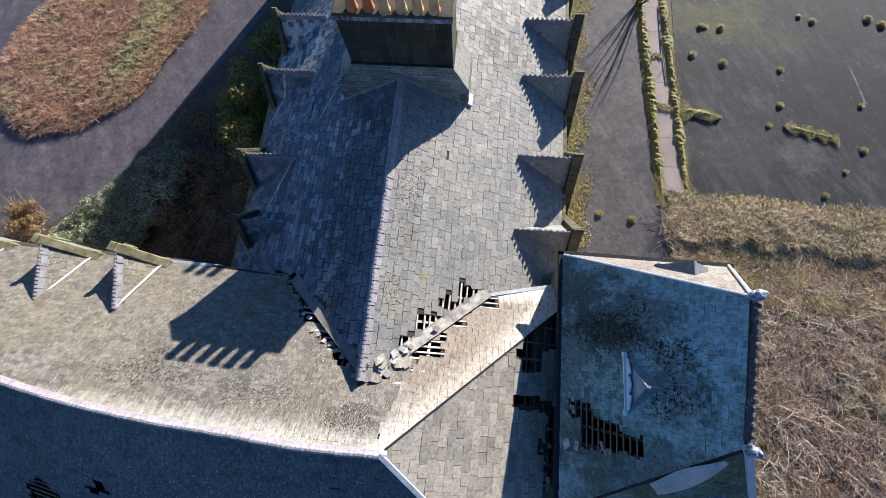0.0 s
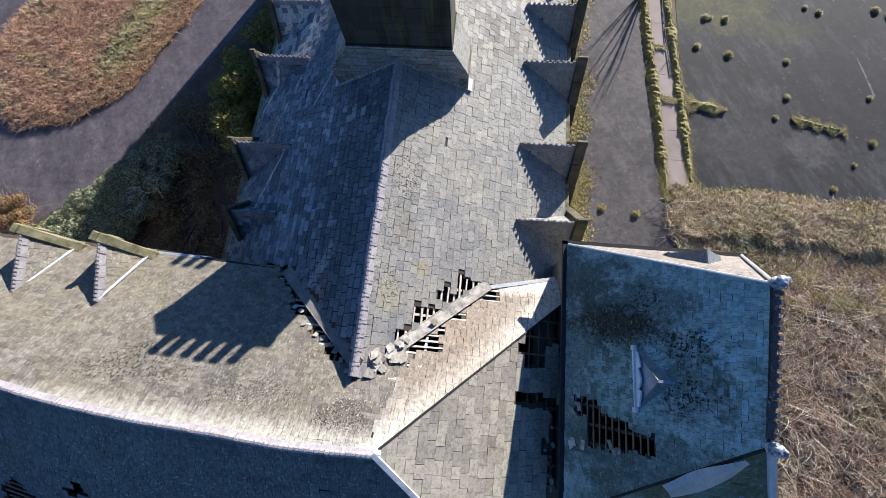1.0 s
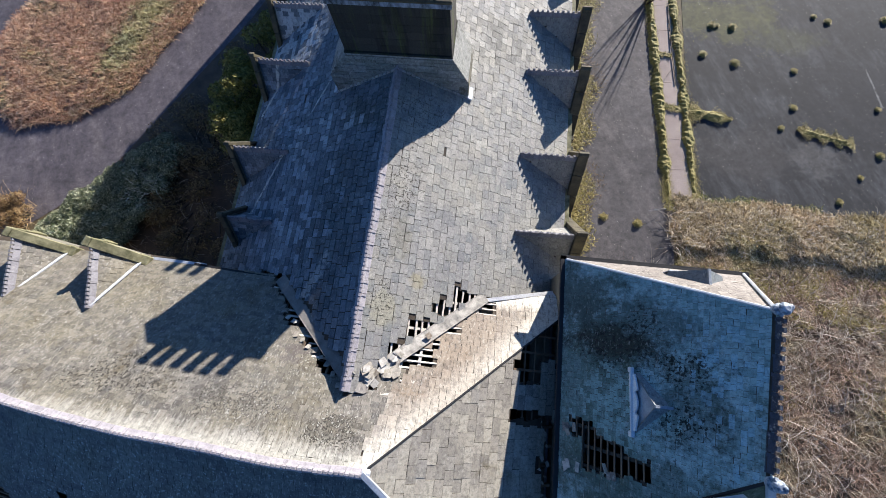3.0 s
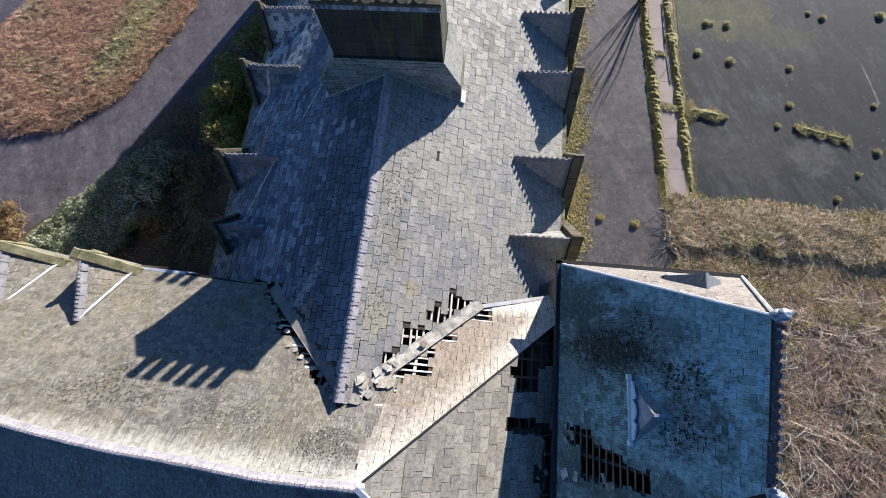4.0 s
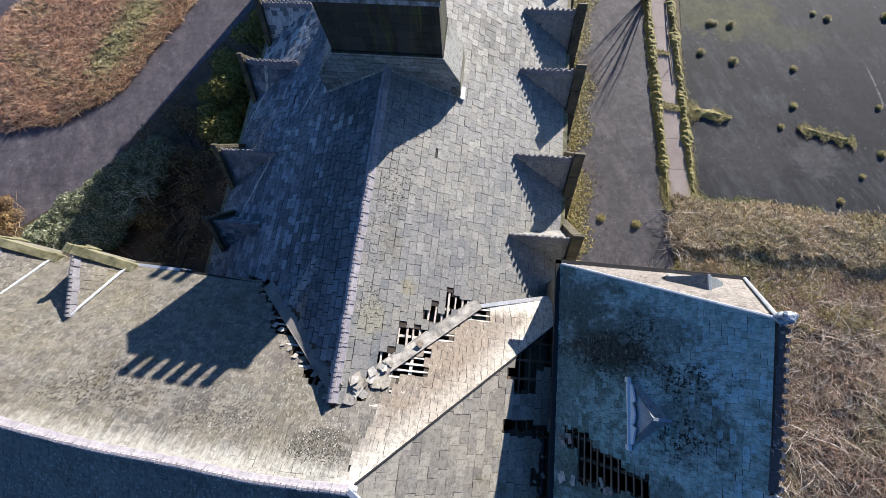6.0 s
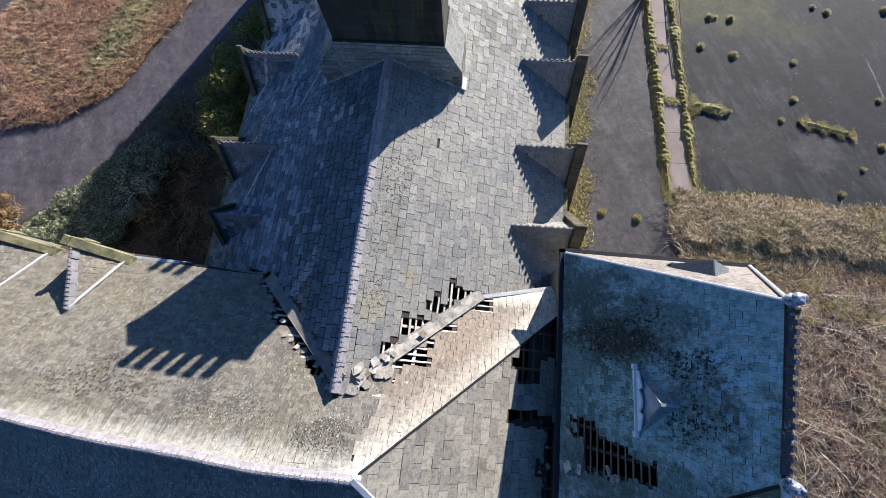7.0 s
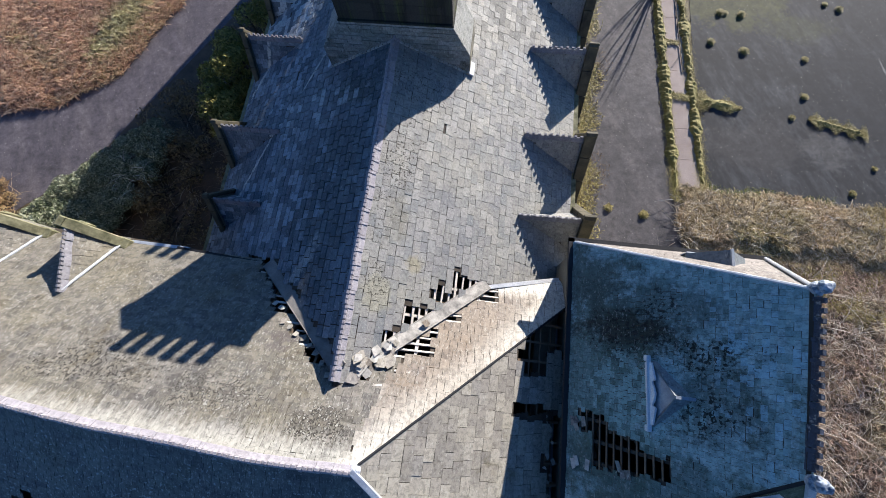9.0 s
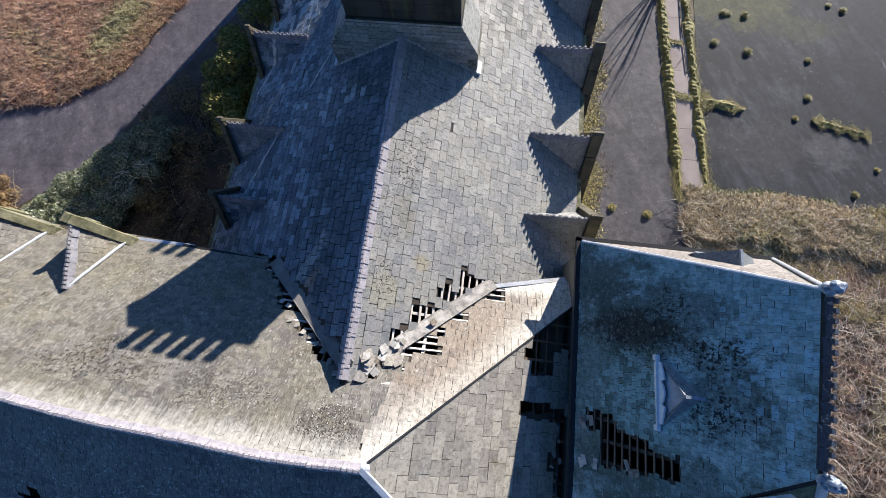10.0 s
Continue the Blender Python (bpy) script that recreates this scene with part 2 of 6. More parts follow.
M_FOIL = plain("crumpled_lead", srgb(.18, .25, .34), srgb(.78, .82, .86), 16, 40, rough=0.5)
M_COPING = plain("mossy_coping", srgb(.33, .33, .22), srgb(.62, .60, .46), 4.5, 20)
M_STACK = stack_stone("sooty_stack_stone")
M_POT = plain("clay_pot", srgb(.72, .52, .34), srgb(.80, .72, .55), 3, 30)
M_LEAD = plain("lead_sheet", srgb(.66, .68, .71), srgb(.80, .82, .84), 3, 30, rough=0.5)
M_DARK = plain("dark_iron", srgb(.10, .10, .11), srgb(.16, .16, .17), 3, 30)
M_WHITE = plain("white_paint", srgb(.82, .83, .84), srgb(.90, .91, .92), 3, 40, rough=0.6)


def tarmac(name, c1, c2, stain, green=None, spots=(), marks=()):
    """Old tarmac: drifts of tone, long streaks, pale specks, fine grain."""
    k = Mat(name, 0.85)
    c = k.ramp(k.noise(0.22, 5.0, 0.6), [(0.35, c1), (0.65, c2)])
    c = k.mix(c, stain, k.math("MULTIPLY", k.ramp(k.noise(0.6, 7.0, 0.7, (1.5, 0.45, 1), turn=-0.45), [(0.48, 0.0), (0.70, 1.0)]), 0.75))
    if green:
        c = k.mix(c, green, k.math("MULTIPLY", k.ramp(k.noise(0.28, 6.0, 0.7), [(0.52, 0.0), (0.66, 1.0)]), 0.5))
    c = k.mix(c, stain, k.math("MULTIPLY", k.ramp(k.noise(0.7, 8.0, 0.75, (2.0, 0.45, 1), turn=-0.5), [(0.50, 0.0), (0.70, 1.0)]), 0.55))
    for x, y, rx, ry, tone, much in spots:
        c = k.mix(c, tone, k.math("MULTIPLY", k.spot(x, y, rx, ry, 1.0, 0.5), much))
    for a, b, w in marks:
        c = k.mix(c, srgb(.62, .62, .60), k.math("MULTIPLY", k.mark(a, b, w), 0.7))
    c = k.mix(c, k.ramp(k.noise(1.7, 8.0, 0.75), [(0.32, 0.42), (0.62, 1.0)]), 0.85, "MULTIPLY")
    c = k.mix(c, k.ramp(k.noise(4.2, 7.0, 0.75), [(0.34, 0.5), (0.58, 1.0)]), 0.7, "MULTIPLY")
    grain = k.noise(30.0, 4.0, 0.75)
    c = k.mix(c, k.ramp(grain, [(0.34, 0.4), (0.6, 1.0)]), 0.85, "MULTIPLY")
    c = k.mix(c, srgb(.72, .70, .66), k.ramp(k.noise(13.0, 2.0, 0.5), [(0.715, 0.0), (0.74, 0.9)]))
    return k.done(c, grain, 0.15, 0.008)


M_TAR = tarmac("tarmac", srgb(.36, .335, .36), srgb(.45, .42, .445), srgb(.54, .505, .51))
M_TAR2 = tarmac("pavement_tarmac", srgb(.35, .335, .34), srgb(.45, .43, .43), srgb(.54, .51, .50))
MARKS = (((20.9, 8.8), (21.2, 7.6), 0.1), ((21.2, 7.6), (21.35, 6.6), 0.12))
M_COURT = tarmac("court_tarmac", srgb(.105, .117, .138), srgb(.185, .195, .212), srgb(.40, .405, .415), None,
                 ((14.4, 11.6, 3.2, 1.7, srgb(.40, .40, .18), 0.65), (17.5, 10.4, 2.4, 1.0, srgb(.34, .35, .20), 0.5), (21.0, 6.5, 5.0, 3.4, srgb(.12, .13, .155), 0.75), (15.0, 3.6, 3.0, 1.5, srgb(.34, .325, .315), 0.5), (18.0, 3.4, 1.5, 1.2, srgb(.44, .43, .42), 0.5), (24.0, 12.0, 6.0, 4.0, srgb(.15, .16, .175), 0.6)),
                 MARKS)
M_CONC = plain("concrete_path", srgb(.60, .54, .51), srgb(.70, .64, .60), 0.8, 25)
# Brown bed soil with the range's shade put into its colour.
M_BEDSHADE = plain("bed_soil_shade_toned", srgb(.27, .22, .17), srgb(.40, .33, .25), 1.2, 16)
M_SOIL = plain("bare_soil", srgb(.30, .26, .19), srgb(.44, .39, .27), 0.7, 14)
M_MOSS = plain("moss", srgb(.44, .42, .20), srgb(.62, .57, .33), 5, 30)
# Wing slates for the near slope, its shade put into darker tones.
M_WINGN = slate("slate_wing_shade_toned", [srgb(.25, .27, .29), srgb(.32, .34, .35), srgb(.39, .39, .39), srgb(.29, .30, .32)], srgb(.50, .52, .48), 0.45, srgb(.28, .29, .25), 0.5, None, 0.55, 12.0, (), ((-3.0, -11.0, 6.0, 2.0, srgb(.70, .74, .74), 0.5, 16.0, 0.62),))
M_PAVF = slate("slate_pavilion_pale", [srgb(.44, .41, .38), srgb(.52, .49, .46), srgb(.58, .55, .51)], srgb(.66, .63, .60), 0.5, None, 0.6)
M_DARKTILE = slate("ridge_tile_dark", [srgb(.16, .20, .27), srgb(.22, .26, .33)], srgb(.32, .35, .42), 0.3)
M_POT2 = plain("clay_pot_orange", srgb(.66, .38, .22), srgb(.74, .48, .30), 3, 30)
M_LATH = plain("pale_lath", srgb(.74, .70, .64), srgb(.88, .85, .80), 3, 50)
M_LATH2 = plain("brown_lath", srgb(.38, .31, .24), srgb(.52, .44, .35), 3, 50)
M_PALE = plain("pale_broken_slate", srgb(.58, .57, .54), srgb(.80, .78, .74), 6, 30)
M_LEAD2 = plain("old_lead", srgb(.50, .53, .57), srgb(.64, .67, .70), 4, 30, rough=0.55)


def plant(name, tones, rough=0.6, shine=0.3, drift=False):
    """Leaves and stems: a tone of its own for each piece, with patches; drift: olive and mauve tracts."""
    k = Mat(name, rough)
    c = k.ramp(k.each(), [(i / (len(tones) - 1), t) for i, t in enumerate(tones)])
    c = k.mix(c, k.ramp(k.noise(0.5, 4.0), [(0.3, 0.75), (0.7, 1.0)]), 0.8, "MULTIPLY")
    if drift:
        c = k.mix(c, k.ramp(k.noise(0.33, 3.0, 0.55), [(0.36, (0.84, 0.86, 0.60, 1)), (0.48, (1, 1, 0.95, 1)), (0.62, (0.98, 0.88, 0.78, 1))]), 0.9, "MULTIPLY")
        c = k.mix(c, k.ramp(k.noise(1.6, 4.0, 0.6), [(0.35, 0.6), (0.6, 1.0)]), 0.8, "MULTIPLY")
    k.b.inputs["Specular IOR Level"].default_value = shine
    return k.done(c)


M_RED = plant("red_brown_grass", [srgb(.42, .29, .22), srgb(.66, .48, .37), srgb(.80, .63, .49), srgb(.93, .81, .66)])
M_OLIVE = plant("olive_grass", [srgb(.46, .43, .26), srgb(.64, .60, .38), srgb(.80, .76, .53), srgb(.93, .89, .70)])
M_TAN = plant("tan_grass", [srgb(.56, .46, .31), srgb(.73, .62, .45), srgb(.92, .84, .69), srgb(.66, .57, .40)], drift=True)
M_BANKGRASS = plant("matted_bank_grass", [srgb(.37, .30, .20), srgb(.59, .50, .34), srgb(.79, .69, .50), srgb(.95, .88, .74)], drift=True)
M_BRAMBLE = plant("bramble_stems", [srgb(.40, .31, .25), srgb(.60, .49, .41), srgb(.77, .67, .58), srgb(.95, .90, .83)], drift=True)
M_PALESTEM = plant("pale_dead_stems", [srgb(.70, .63, .53), srgb(.84, .79, .70), srgb(.93, .90, .84)])
M_LAUREL = plant("glossy_evergreen_leaves", [srgb(.20, .24, .15), srgb(.36, .40, .27), srgb(.58, .60, .46), srgb(.84, .84, .72)], 0.4, 0.6)
M_IVY = plant("yellow_green_leaves", [srgb(.38, .38, .17), srgb(.52, .50, .23), srgb(.68, .64, .35)], 0.6)
M_DARKLEAF = plant("dull_leaves", [srgb(.38, .32, .22), srgb(.50, .43, .30), srgb(.62, .53, .38)])
M_ORANGE = plant("russet_leaves", [srgb(.40, .31, .20), srgb(.54, .43, .28), srgb(.66, .58, .42)])
M_GREENTUFT = plant("green_grass", [srgb(.30, .34, .12), srgb(.44, .45, .18), srgb(.56, .54, .26)])
M_MOSSTUFT = plant("moss_and_straw", [srgb(.48, .45, .20), srgb(.62, .57, .30), srgb(.74, .68, .42), srgb(.54, .46, .26)])
M_BARK = plain("bark", srgb(.22, .18, .14), srgb(.32, .27, .22), 4, 40)
M_GRAVEL = plain("pink_gravel", srgb(.66, .56, .50), srgb(.76, .67, .60), 1.2, 40)
M_SCRUBMOSS = plant("scrub_moss", [srgb(.48, .48, .24), srgb(.61, .59, .32), srgb(.72, .68, .42)])
M_STACKB = slate("stack_base_stone", [srgb(.44, .45, .43), srgb(.53, .54, .52), srgb(.62, .62, .60), srgb(.48, .48, .45)], srgb(.57, .57, .50), 0.5, srgb(.26, .26, .19), 0.5)
M_PAVN = slate("slate_pavilion_mossy", [srgb(.44, .50, .46), srgb(.54, .60, .54)], srgb(.40, .46, .34), 0.6, srgb(.24, .30, .17), 0.5, None, 0.42)
M_CREST = slate("crest_tile", [srgb(.46, .45, .47), srgb(.55, .54, .56)], srgb(.64, .63, .63), 0.4, None, 0.3)
M_LUC = slate("dormer_lead", [srgb(.44, .47, .48), srgb(.50, .53, .54)], srgb(.56, .58, .59), 0.4)
M_DARKWOOD = plain("dark_board", srgb(.40, .39, .37), srgb(.56, .54, .51), 3, 50)
M_BRIGHTLEAD = plain("clean_lead", srgb(.84, .84, .84), srgb(.94, .94, .93), 3, 30, rough=0.4, metal=0.35)

M_WHITEBARK = plant("whitish_bark", [srgb(.84, .82, .77), srgb(.93, .92, .88)])
M_LITTERLEAF = plant("brown_leaf_litter", [srgb(.30, .23, .15), srgb(.42, .33, .22), srgb(.54, .44, .29)])

# ---- mesh helpers ----
def part(name, bm, material, parent=None, label=""):
    me = bpy.data.meshes.new(name)
    bm.to_mesh(me)
    bm.free()
    return place(name, me, material, parent, label)


def place(name, me, material=None, parent=None, label="", m=None):
    if material and not me.materials:
        me.materials.append(material)
    ob = new(name, me)
    ob.parent = parent
    if m is not None:
        ob.matrix_local = m
    return tagged(ob, label)


def thing(name, label, category, group="", kind=""):
    return tagged(new(name), label, category, group, kind)


def box(bm, x0, x1, y0, y1, z0, z1, m=None):
    vs = [bm.verts.new((x, y, z)) for z in (z0, z1) for y in (y0, y1) for x in (x0, x1)]
    for f in ((0, 2, 3, 1), (4, 5, 7, 6), (0, 1, 5, 4), (2, 6, 7, 3), (0, 4, 6, 2), (1, 3, 7, 5)):
        bm.faces.new([vs[i] for i in f])
    if m is not None:
        for v in vs:
            v.co = m @ v.co
    return vs


def prism(bm, pts, way, m=None):
    """A polygon pushed along way."""
    way = Vector(way)
    a = [bm.verts.new(Vector(p)) for p in pts]
    b = [bm.verts.new(Vector(p) + way) for p in pts]
    k = len(pts)
    bm.faces.new(a[::-1])
    bm.faces.new(b)
    for i in range(k):
        bm.faces.new((a[i], a[(i + 1) % k], b[(i + 1) % k], b[i]))
    bmesh.ops.recalc_face_normals(bm, faces=list({f for v in a + b for f in v.link_faces}))
    if m is not None:
        for v in a + b:
            v.co = m @ v.co


def bar(bm, p, q, w, h, up=(0, 0, 1)):
    """A straight beam from p to q, w wide and h deep, its top side on the line."""
    p, q = Vector(p), Vector(q)
    d = (q - p).normalized()
    s = d.cross(Vector(up)).normalized()
    n = s.cross(d)
    prism(bm, [p + s * w / 2, p - s * w / 2, p - s * w / 2 - n * h, p + s * w / 2 - n * h], q - p)


def clip(poly, a, b):
    """The part of a polygon on the left of the line from a to b."""
    out = []
    side = lambda p: (b[0] - a[0]) * (p[1] - a[1]) - (b[1] - a[1]) * (p[0] - a[0])
    for i, p in enumerate(poly):
        q = poly[(i + 1) % len(poly)]
        sp, sq = side(p), side(q)
        if sp >= 0:
            out.append(p)
        if sp * sq < 0:
            t = sp / (sp - sq)
            out.append((p[0] + t * (q[0] - p[0]), p[1] + t * (q[1] - p[1])))
    return out


def clip_all(poly, shape):
    for i in range(len(shape)):
        poly = clip(poly, shape[i], shape[(i + 1) % len(shape)])
        if len(poly) < 3:
            return []
    return poly


class Slope:
    """One roof plane: foot is a point of its eave, top a point of its ridge, out the level way it faces.
    shape: its corners in plan, taken straight up on to the plane."""

    def __init__(self, foot, top, out, plan):
        o, z = Vector(out).normalized(), Vector((0, 0, 1))
        foot, top = Vector(foot), Vector(top)
        run = (foot - top).dot(o)
        self.pitch = math.atan2(top.z - foot.z, run)
        self.v = -o * math.cos(self.pitch) + z * math.sin(self.pitch)
        self.n = o * math.sin(self.pitch) + z * math.cos(self.pitch)
        self.u = self.v.cross(self.n)
        self.o = foot
        self.m = Matrix((self.u, self.v, self.n)).transposed().to_4x4()
        self.m.translation = foot
        self.shape = [self.flat((x, y, self.height(x, y))) for x, y in plan]
        area = sum(p[0] * q[1] - q[0] * p[1] for p, q in zip(self.shape, self.shape[1:] + self.shape[:1]))
        if area < 0:
            self.shape.reverse()

    def height(self, x, y):
        return self.o.z - (self.n.x * (x - self.o.x) + self.n.y * (y - self.o.y)) / self.n.z

    def flat(self, p):
        d = Vector(p) - self.o
        return (d.dot(self.u), d.dot(self.v))

    bend = None                                  # how an old roof has strayed from its plane

    def at(self, u, v, h=0.0):
        p = self.o + self.u * u + self.v * v + self.n * h
        return self.bend(p) if self.bend else p

    def set_at(self, u, v, h, turn):
        m = self.m.copy()
        if self.bend:
            x = (self.at(u + 0.05, v) - self.at(u - 0.05, v)).normalized()
            z = x.cross(self.at(u, v + 0.05) - self.at(u, v - 0.05)).normalized()
            m = Matrix((x, z.cross(x), z)).transposed().to_4x4()
        m.translation = self.at(u, v, h)
        return m @ Matrix.Rotation(turn, 4, "Z")


def deck(s, parent, keep=lambda p: True, cell=0.2, thick=0.05):
    """The boarding under the slates, left open where it has rotted away."""
    bm = bmesh.new()
    us, vs = [p[0] for p in s.shape], [p[1] for p in s.shape]
    rows = int((max(vs) - min(vs)) / cell) + 1
    for j in range(rows):
        v0 = min(vs) + j * cell
        band = clip(clip(s.shape, (-99, v0), (99, v0)), (99, v0 + cell), (-99, v0 + cell))
        if len(band) < 3:
            continue
        u0, u1 = min(p[0] for p in band), max(p[0] for p in band)
        run, cols = None, int((u1 - u0) / cell) + 1
        for i in range(cols + 1):
            ok = i < cols and keep(s.at(u0 + (i + 0.5) * cell, v0 + cell / 2))
            if ok and run is None:
                run = i
            full = s.bend and run is not None and (i - run) * cell > 0.7
            if (not ok or full) and run is not None:
                a, b = u0 + run * cell, min(u0 + i * cell, u1 + 0.01)
                pc = clip(clip(band, (a, 99), (a, -99)), (b, -99), (b, 99))
                if len(pc) >= 3:
                    prism(bm, [s.at(*p, -0.02 if s.bend else -0.004) for p in pc], -s.n * thick)
                run = i if ok and full else None
    return tagged(part("roof_boarding", bm, M_DECK, parent), kind="stuff")


def slates(s, parent, material, course, width, thick=0.016, keep=lambda p: True, near=None, seed=1, slip=0.02, gone=0.002, lap=1.12, tilt=0.8, lift_most=0.009, gap=0.018):
    """Slates in courses: those inside near (a box of the plan) as pieces of their own, the rest joined."""
    r = random.Random(seed)
    field = place("roof_slope", bpy.data.meshes.new("roof_slope"), material, parent)
    us, vs = [p[0] for p in s.shape], [p[1] for p in s.shape]
    verts, faces, kinds, singles = [], [], {}, 0
    for j in range(int((max(vs) - min(vs)) / course) + 1):
        v0 = min(vs) + j * course - 0.03
        u = min(us) - r.random() * width
        while u < max(us):
            w = width * r.uniform(0.75, 1.25)
            c = s.at(u + w / 2, v0 + course / 2)
            dead = not keep(c) or r.random() < gone
            g = width * gap
            rect = [(u + g, v0), (u + w - g, v0), (u + w - g, v0 + course * lap), (u + g, v0 + course * lap)]
            lift, drop, turn = r.uniform(0, lift_most), (r.uniform(0.01, 0.09) if r.random() < slip else r.uniform(-0.008, 0.008)), r.gauss(0, 0.008)
            u += w
            if dead:
                continue
            inside = clip_all(rect, s.shape)
            if len(inside) < 3:
                continue
            whole = len(inside) == 4 and all(abs(a[0] - b[0]) + abs(a[1] - b[1]) < 1e-6 for a, b in zip(inside, rect))
            cu, cv = rect[0][0] + (w - 2 * g) / 2, v0
            if near and whole and singles < 300 and near[0] < c.x < near[1] and near[2] < c.y < near[3]:
                key = round(w / width * 24)
                if key not in kinds:
                    hw, bm = key / 48 * width - 0.004, bmesh.new()
                    prism(bm, [(-hw, 0, 0), (hw, 0, 0), (hw, course * lap, 0), (-hw, course * lap, 0)], (0, 0, thick))
                    for v in bm.verts:
                        if v.co.z > 0:
                            v.co.z = thick * (1.0 - tilt * v.co.y / course)
                    me = bpy.data.meshes.new("slate")
                    bm.to_mesh(me)
                    bm.free()
                    kinds[key] = me
                place("slate", kinds[key], material, field, m=s.set_at(cu, cv - drop, lift, turn))
                singles += 1
                continue
            base = len(verts)
            k = len(inside)
            for q in inside:
                du, dv = q[0] - cu, q[1] - cv
                a, b = cu + du - turn * dv, cv + dv + turn * du - drop
                verts.append(s.at(a, b, 0.0))
            for q in inside:
                du, dv = q[0] - cu, q[1] - cv
                a, b = cu + du - turn * dv, cv + dv + turn * du - drop
                verts.append(s.at(a, b, lift + thick * (1.0 - tilt * (q[1] - v0) / course)))
            faces.append([base + k + i for i in range(k)])
            for i in range(k):
                faces.append([base + i, base + (i + 1) % k, base + k + (i + 1) % k, base + k + i])
    field.data.from_pydata(verts, [], faces)
    return tagged(field, kind="stuff")

# ---- plan of the building, in metres ----
NX, N_RIDGE, N_FAR = 0.0, 8.6, 17.0                                     # main range, along y
N_EAVE, N_HALF, N_EAVE_L, N_HALF_L = 5.7, 5.18, 5.45, 5.62              # its two slopes
W_RIDGE, W_EAVE, W_HALF, W_END, W_LEFT, W_SKEW = 9.3, 6.95, 3.80, 0.78, -24.0, 0.02   # cross wing, along x
W_Y = -9.30                                                            # its ridge at x = W_END
P_X0, P_X1, P_Y0, P_Y1, P_EAVE, P_RIDGE = 4.68, 8.8, -10.3, -4.48, 8.1, 10.9   # corner pavilion
P_RX, P_RY0, P_RY1 = 7.2, -8.18, -5.72
P_OUT0, P_OUT1 = -0.23, 0.10                            # its ridge stands askew to the eaves
P_RX0, P_RX1 = P_RX + P_OUT0, P_RX + P_OUT1

WU = Vector((-1, W_SKEW, 0)).normalized()      # along the wing, towards its far end
WN = Vector((W_SKEW, 1, 0)).normalized()       # the level way its far slope faces
WE = Vector((W_END, W_Y, W_RIDGE))


def wing(a, b, z=0.0):
    """A point a metres along the wing from the end of its ridge and b metres beyond the ridge."""
    p = WE + WU * a + WN * b
    return Vector((p.x, p.y, z))


HIP_RUN = 4.25
wing_len = W_END - W_LEFT
nave_right = Slope((NX + N_HALF, 0, N_EAVE), (NX, 0, N_RIDGE), (1, 0, 0), [(NX, -8.6), (NX + N_HALF, -8.6), (NX + N_HALF, N_FAR), (NX, N_FAR)])
nave_left = Slope((NX - N_HALF_L, 0, N_EAVE_L), (NX, 0, N_RIDGE), (-1, 0, 0), [(NX, -8.6), (NX, N_FAR), (NX - N_HALF_L, N_FAR), (NX - N_HALF_L, -8.6)])
wing_far = Slope(wing(0, W_HALF, W_EAVE), wing(0, 0, W_RIDGE), WN,
                 [p.xy for p in (wing(0, 0), wing(wing_len, 0), wing(wing_len, W_HALF), wing(-HIP_RUN, W_HALF))])
wing_near = Slope(wing(0, -W_HALF, W_EAVE), wing(0, 0, W_RIDGE), -WN,
                  [p.xy for p in (wing(0, 0), wing(wing_len, 0), wing(wing_len, -W_HALF), wing(-HIP_RUN, -W_HALF))])
wing_hip = Slope(wing(-HIP_RUN, 0, W_EAVE), wing(0, 0, W_RIDGE), -WU,
                 [p.xy for p in (wing(0, 0), wing(-HIP_RUN, W_HALF), wing(-HIP_RUN, -W_HALF))])
pav_left = Slope((P_X0, 0, P_EAVE), (P_RX, 0, P_RIDGE), (-1, 0, 0), [(P_X0, P_Y0), (P_X0, P_Y1), (P_RX, P_RY1), (P_RX, P_RY0)])
pav_right = Slope((P_X1, 0, P_EAVE), (P_RX, 0, P_RIDGE), (1, 0, 0), [(P_X1, P_Y0), (P_X1, P_Y1), (P_RX, P_RY1), (P_RX, P_RY0)])
pav_far = Slope((0, P_Y1, P_EAVE), (0, P_RY1, P_RIDGE), (0, 1, 0), [(P_X0, P_Y1), (P_X1, P_Y1), (P_RX1, P_RY1)])
pav_near = Slope((0, P_Y0, P_EAVE), (0, P_RY0, P_RIDGE), (0, -1, 0), [(P_X0, P_Y0), (P_X1, P_Y0), (P_RX0, P_RY0)])


def askew(x, y):
    """How far the pavilion's two long slopes lean out with their ridge."""
    f = P_OUT0 + (P_OUT1 - P_OUT0) * min(1.0, max(0.0, (y - P_RY0) / (P_RY1 - P_RY0)))
    return f * max(0.0, (x - P_X0) / (P_RX - P_X0) if x < P_RX else (P_X1 - x) / (P_X1 - P_RX))


pav_left.bend = pav_right.bend = lambda p: p + Vector((askew(p.x, p.y), 0, 0))
flat_pitch = pav_left.height
pav_left.height = lambda x, y: flat_pitch(x - askew(min(x, P_RX), y), y)


def stray(x):
    """How far the wing's old ridge has bowed sideways."""
    m = max(0.0, -x - 3.0)
    bow = 0.017 * m * m if m < 5.0 else 0.425 + 0.51 * (1 - math.exp((5.0 - m) / 3.0))
    return bow - 0.075 * math.exp(-((x + 0.9) / 1.3) ** 2)


def bowed(p):
    b = (p - WE).dot(WN)
    return p + Vector((0, stray(p.x) * min(1.0, max(0.0, 1 - b / W_HALF)) ** 1.3, 0))


wing_far.bend = wing_near.bend = bowed


def nave_z(p):
    return N_RIDGE - ((N_RIDGE - N_EAVE) / N_HALF * (p.x - NX) if p.x > NX else (N_RIDGE - N_EAVE_L) / N_HALF_L * (NX - p.x))


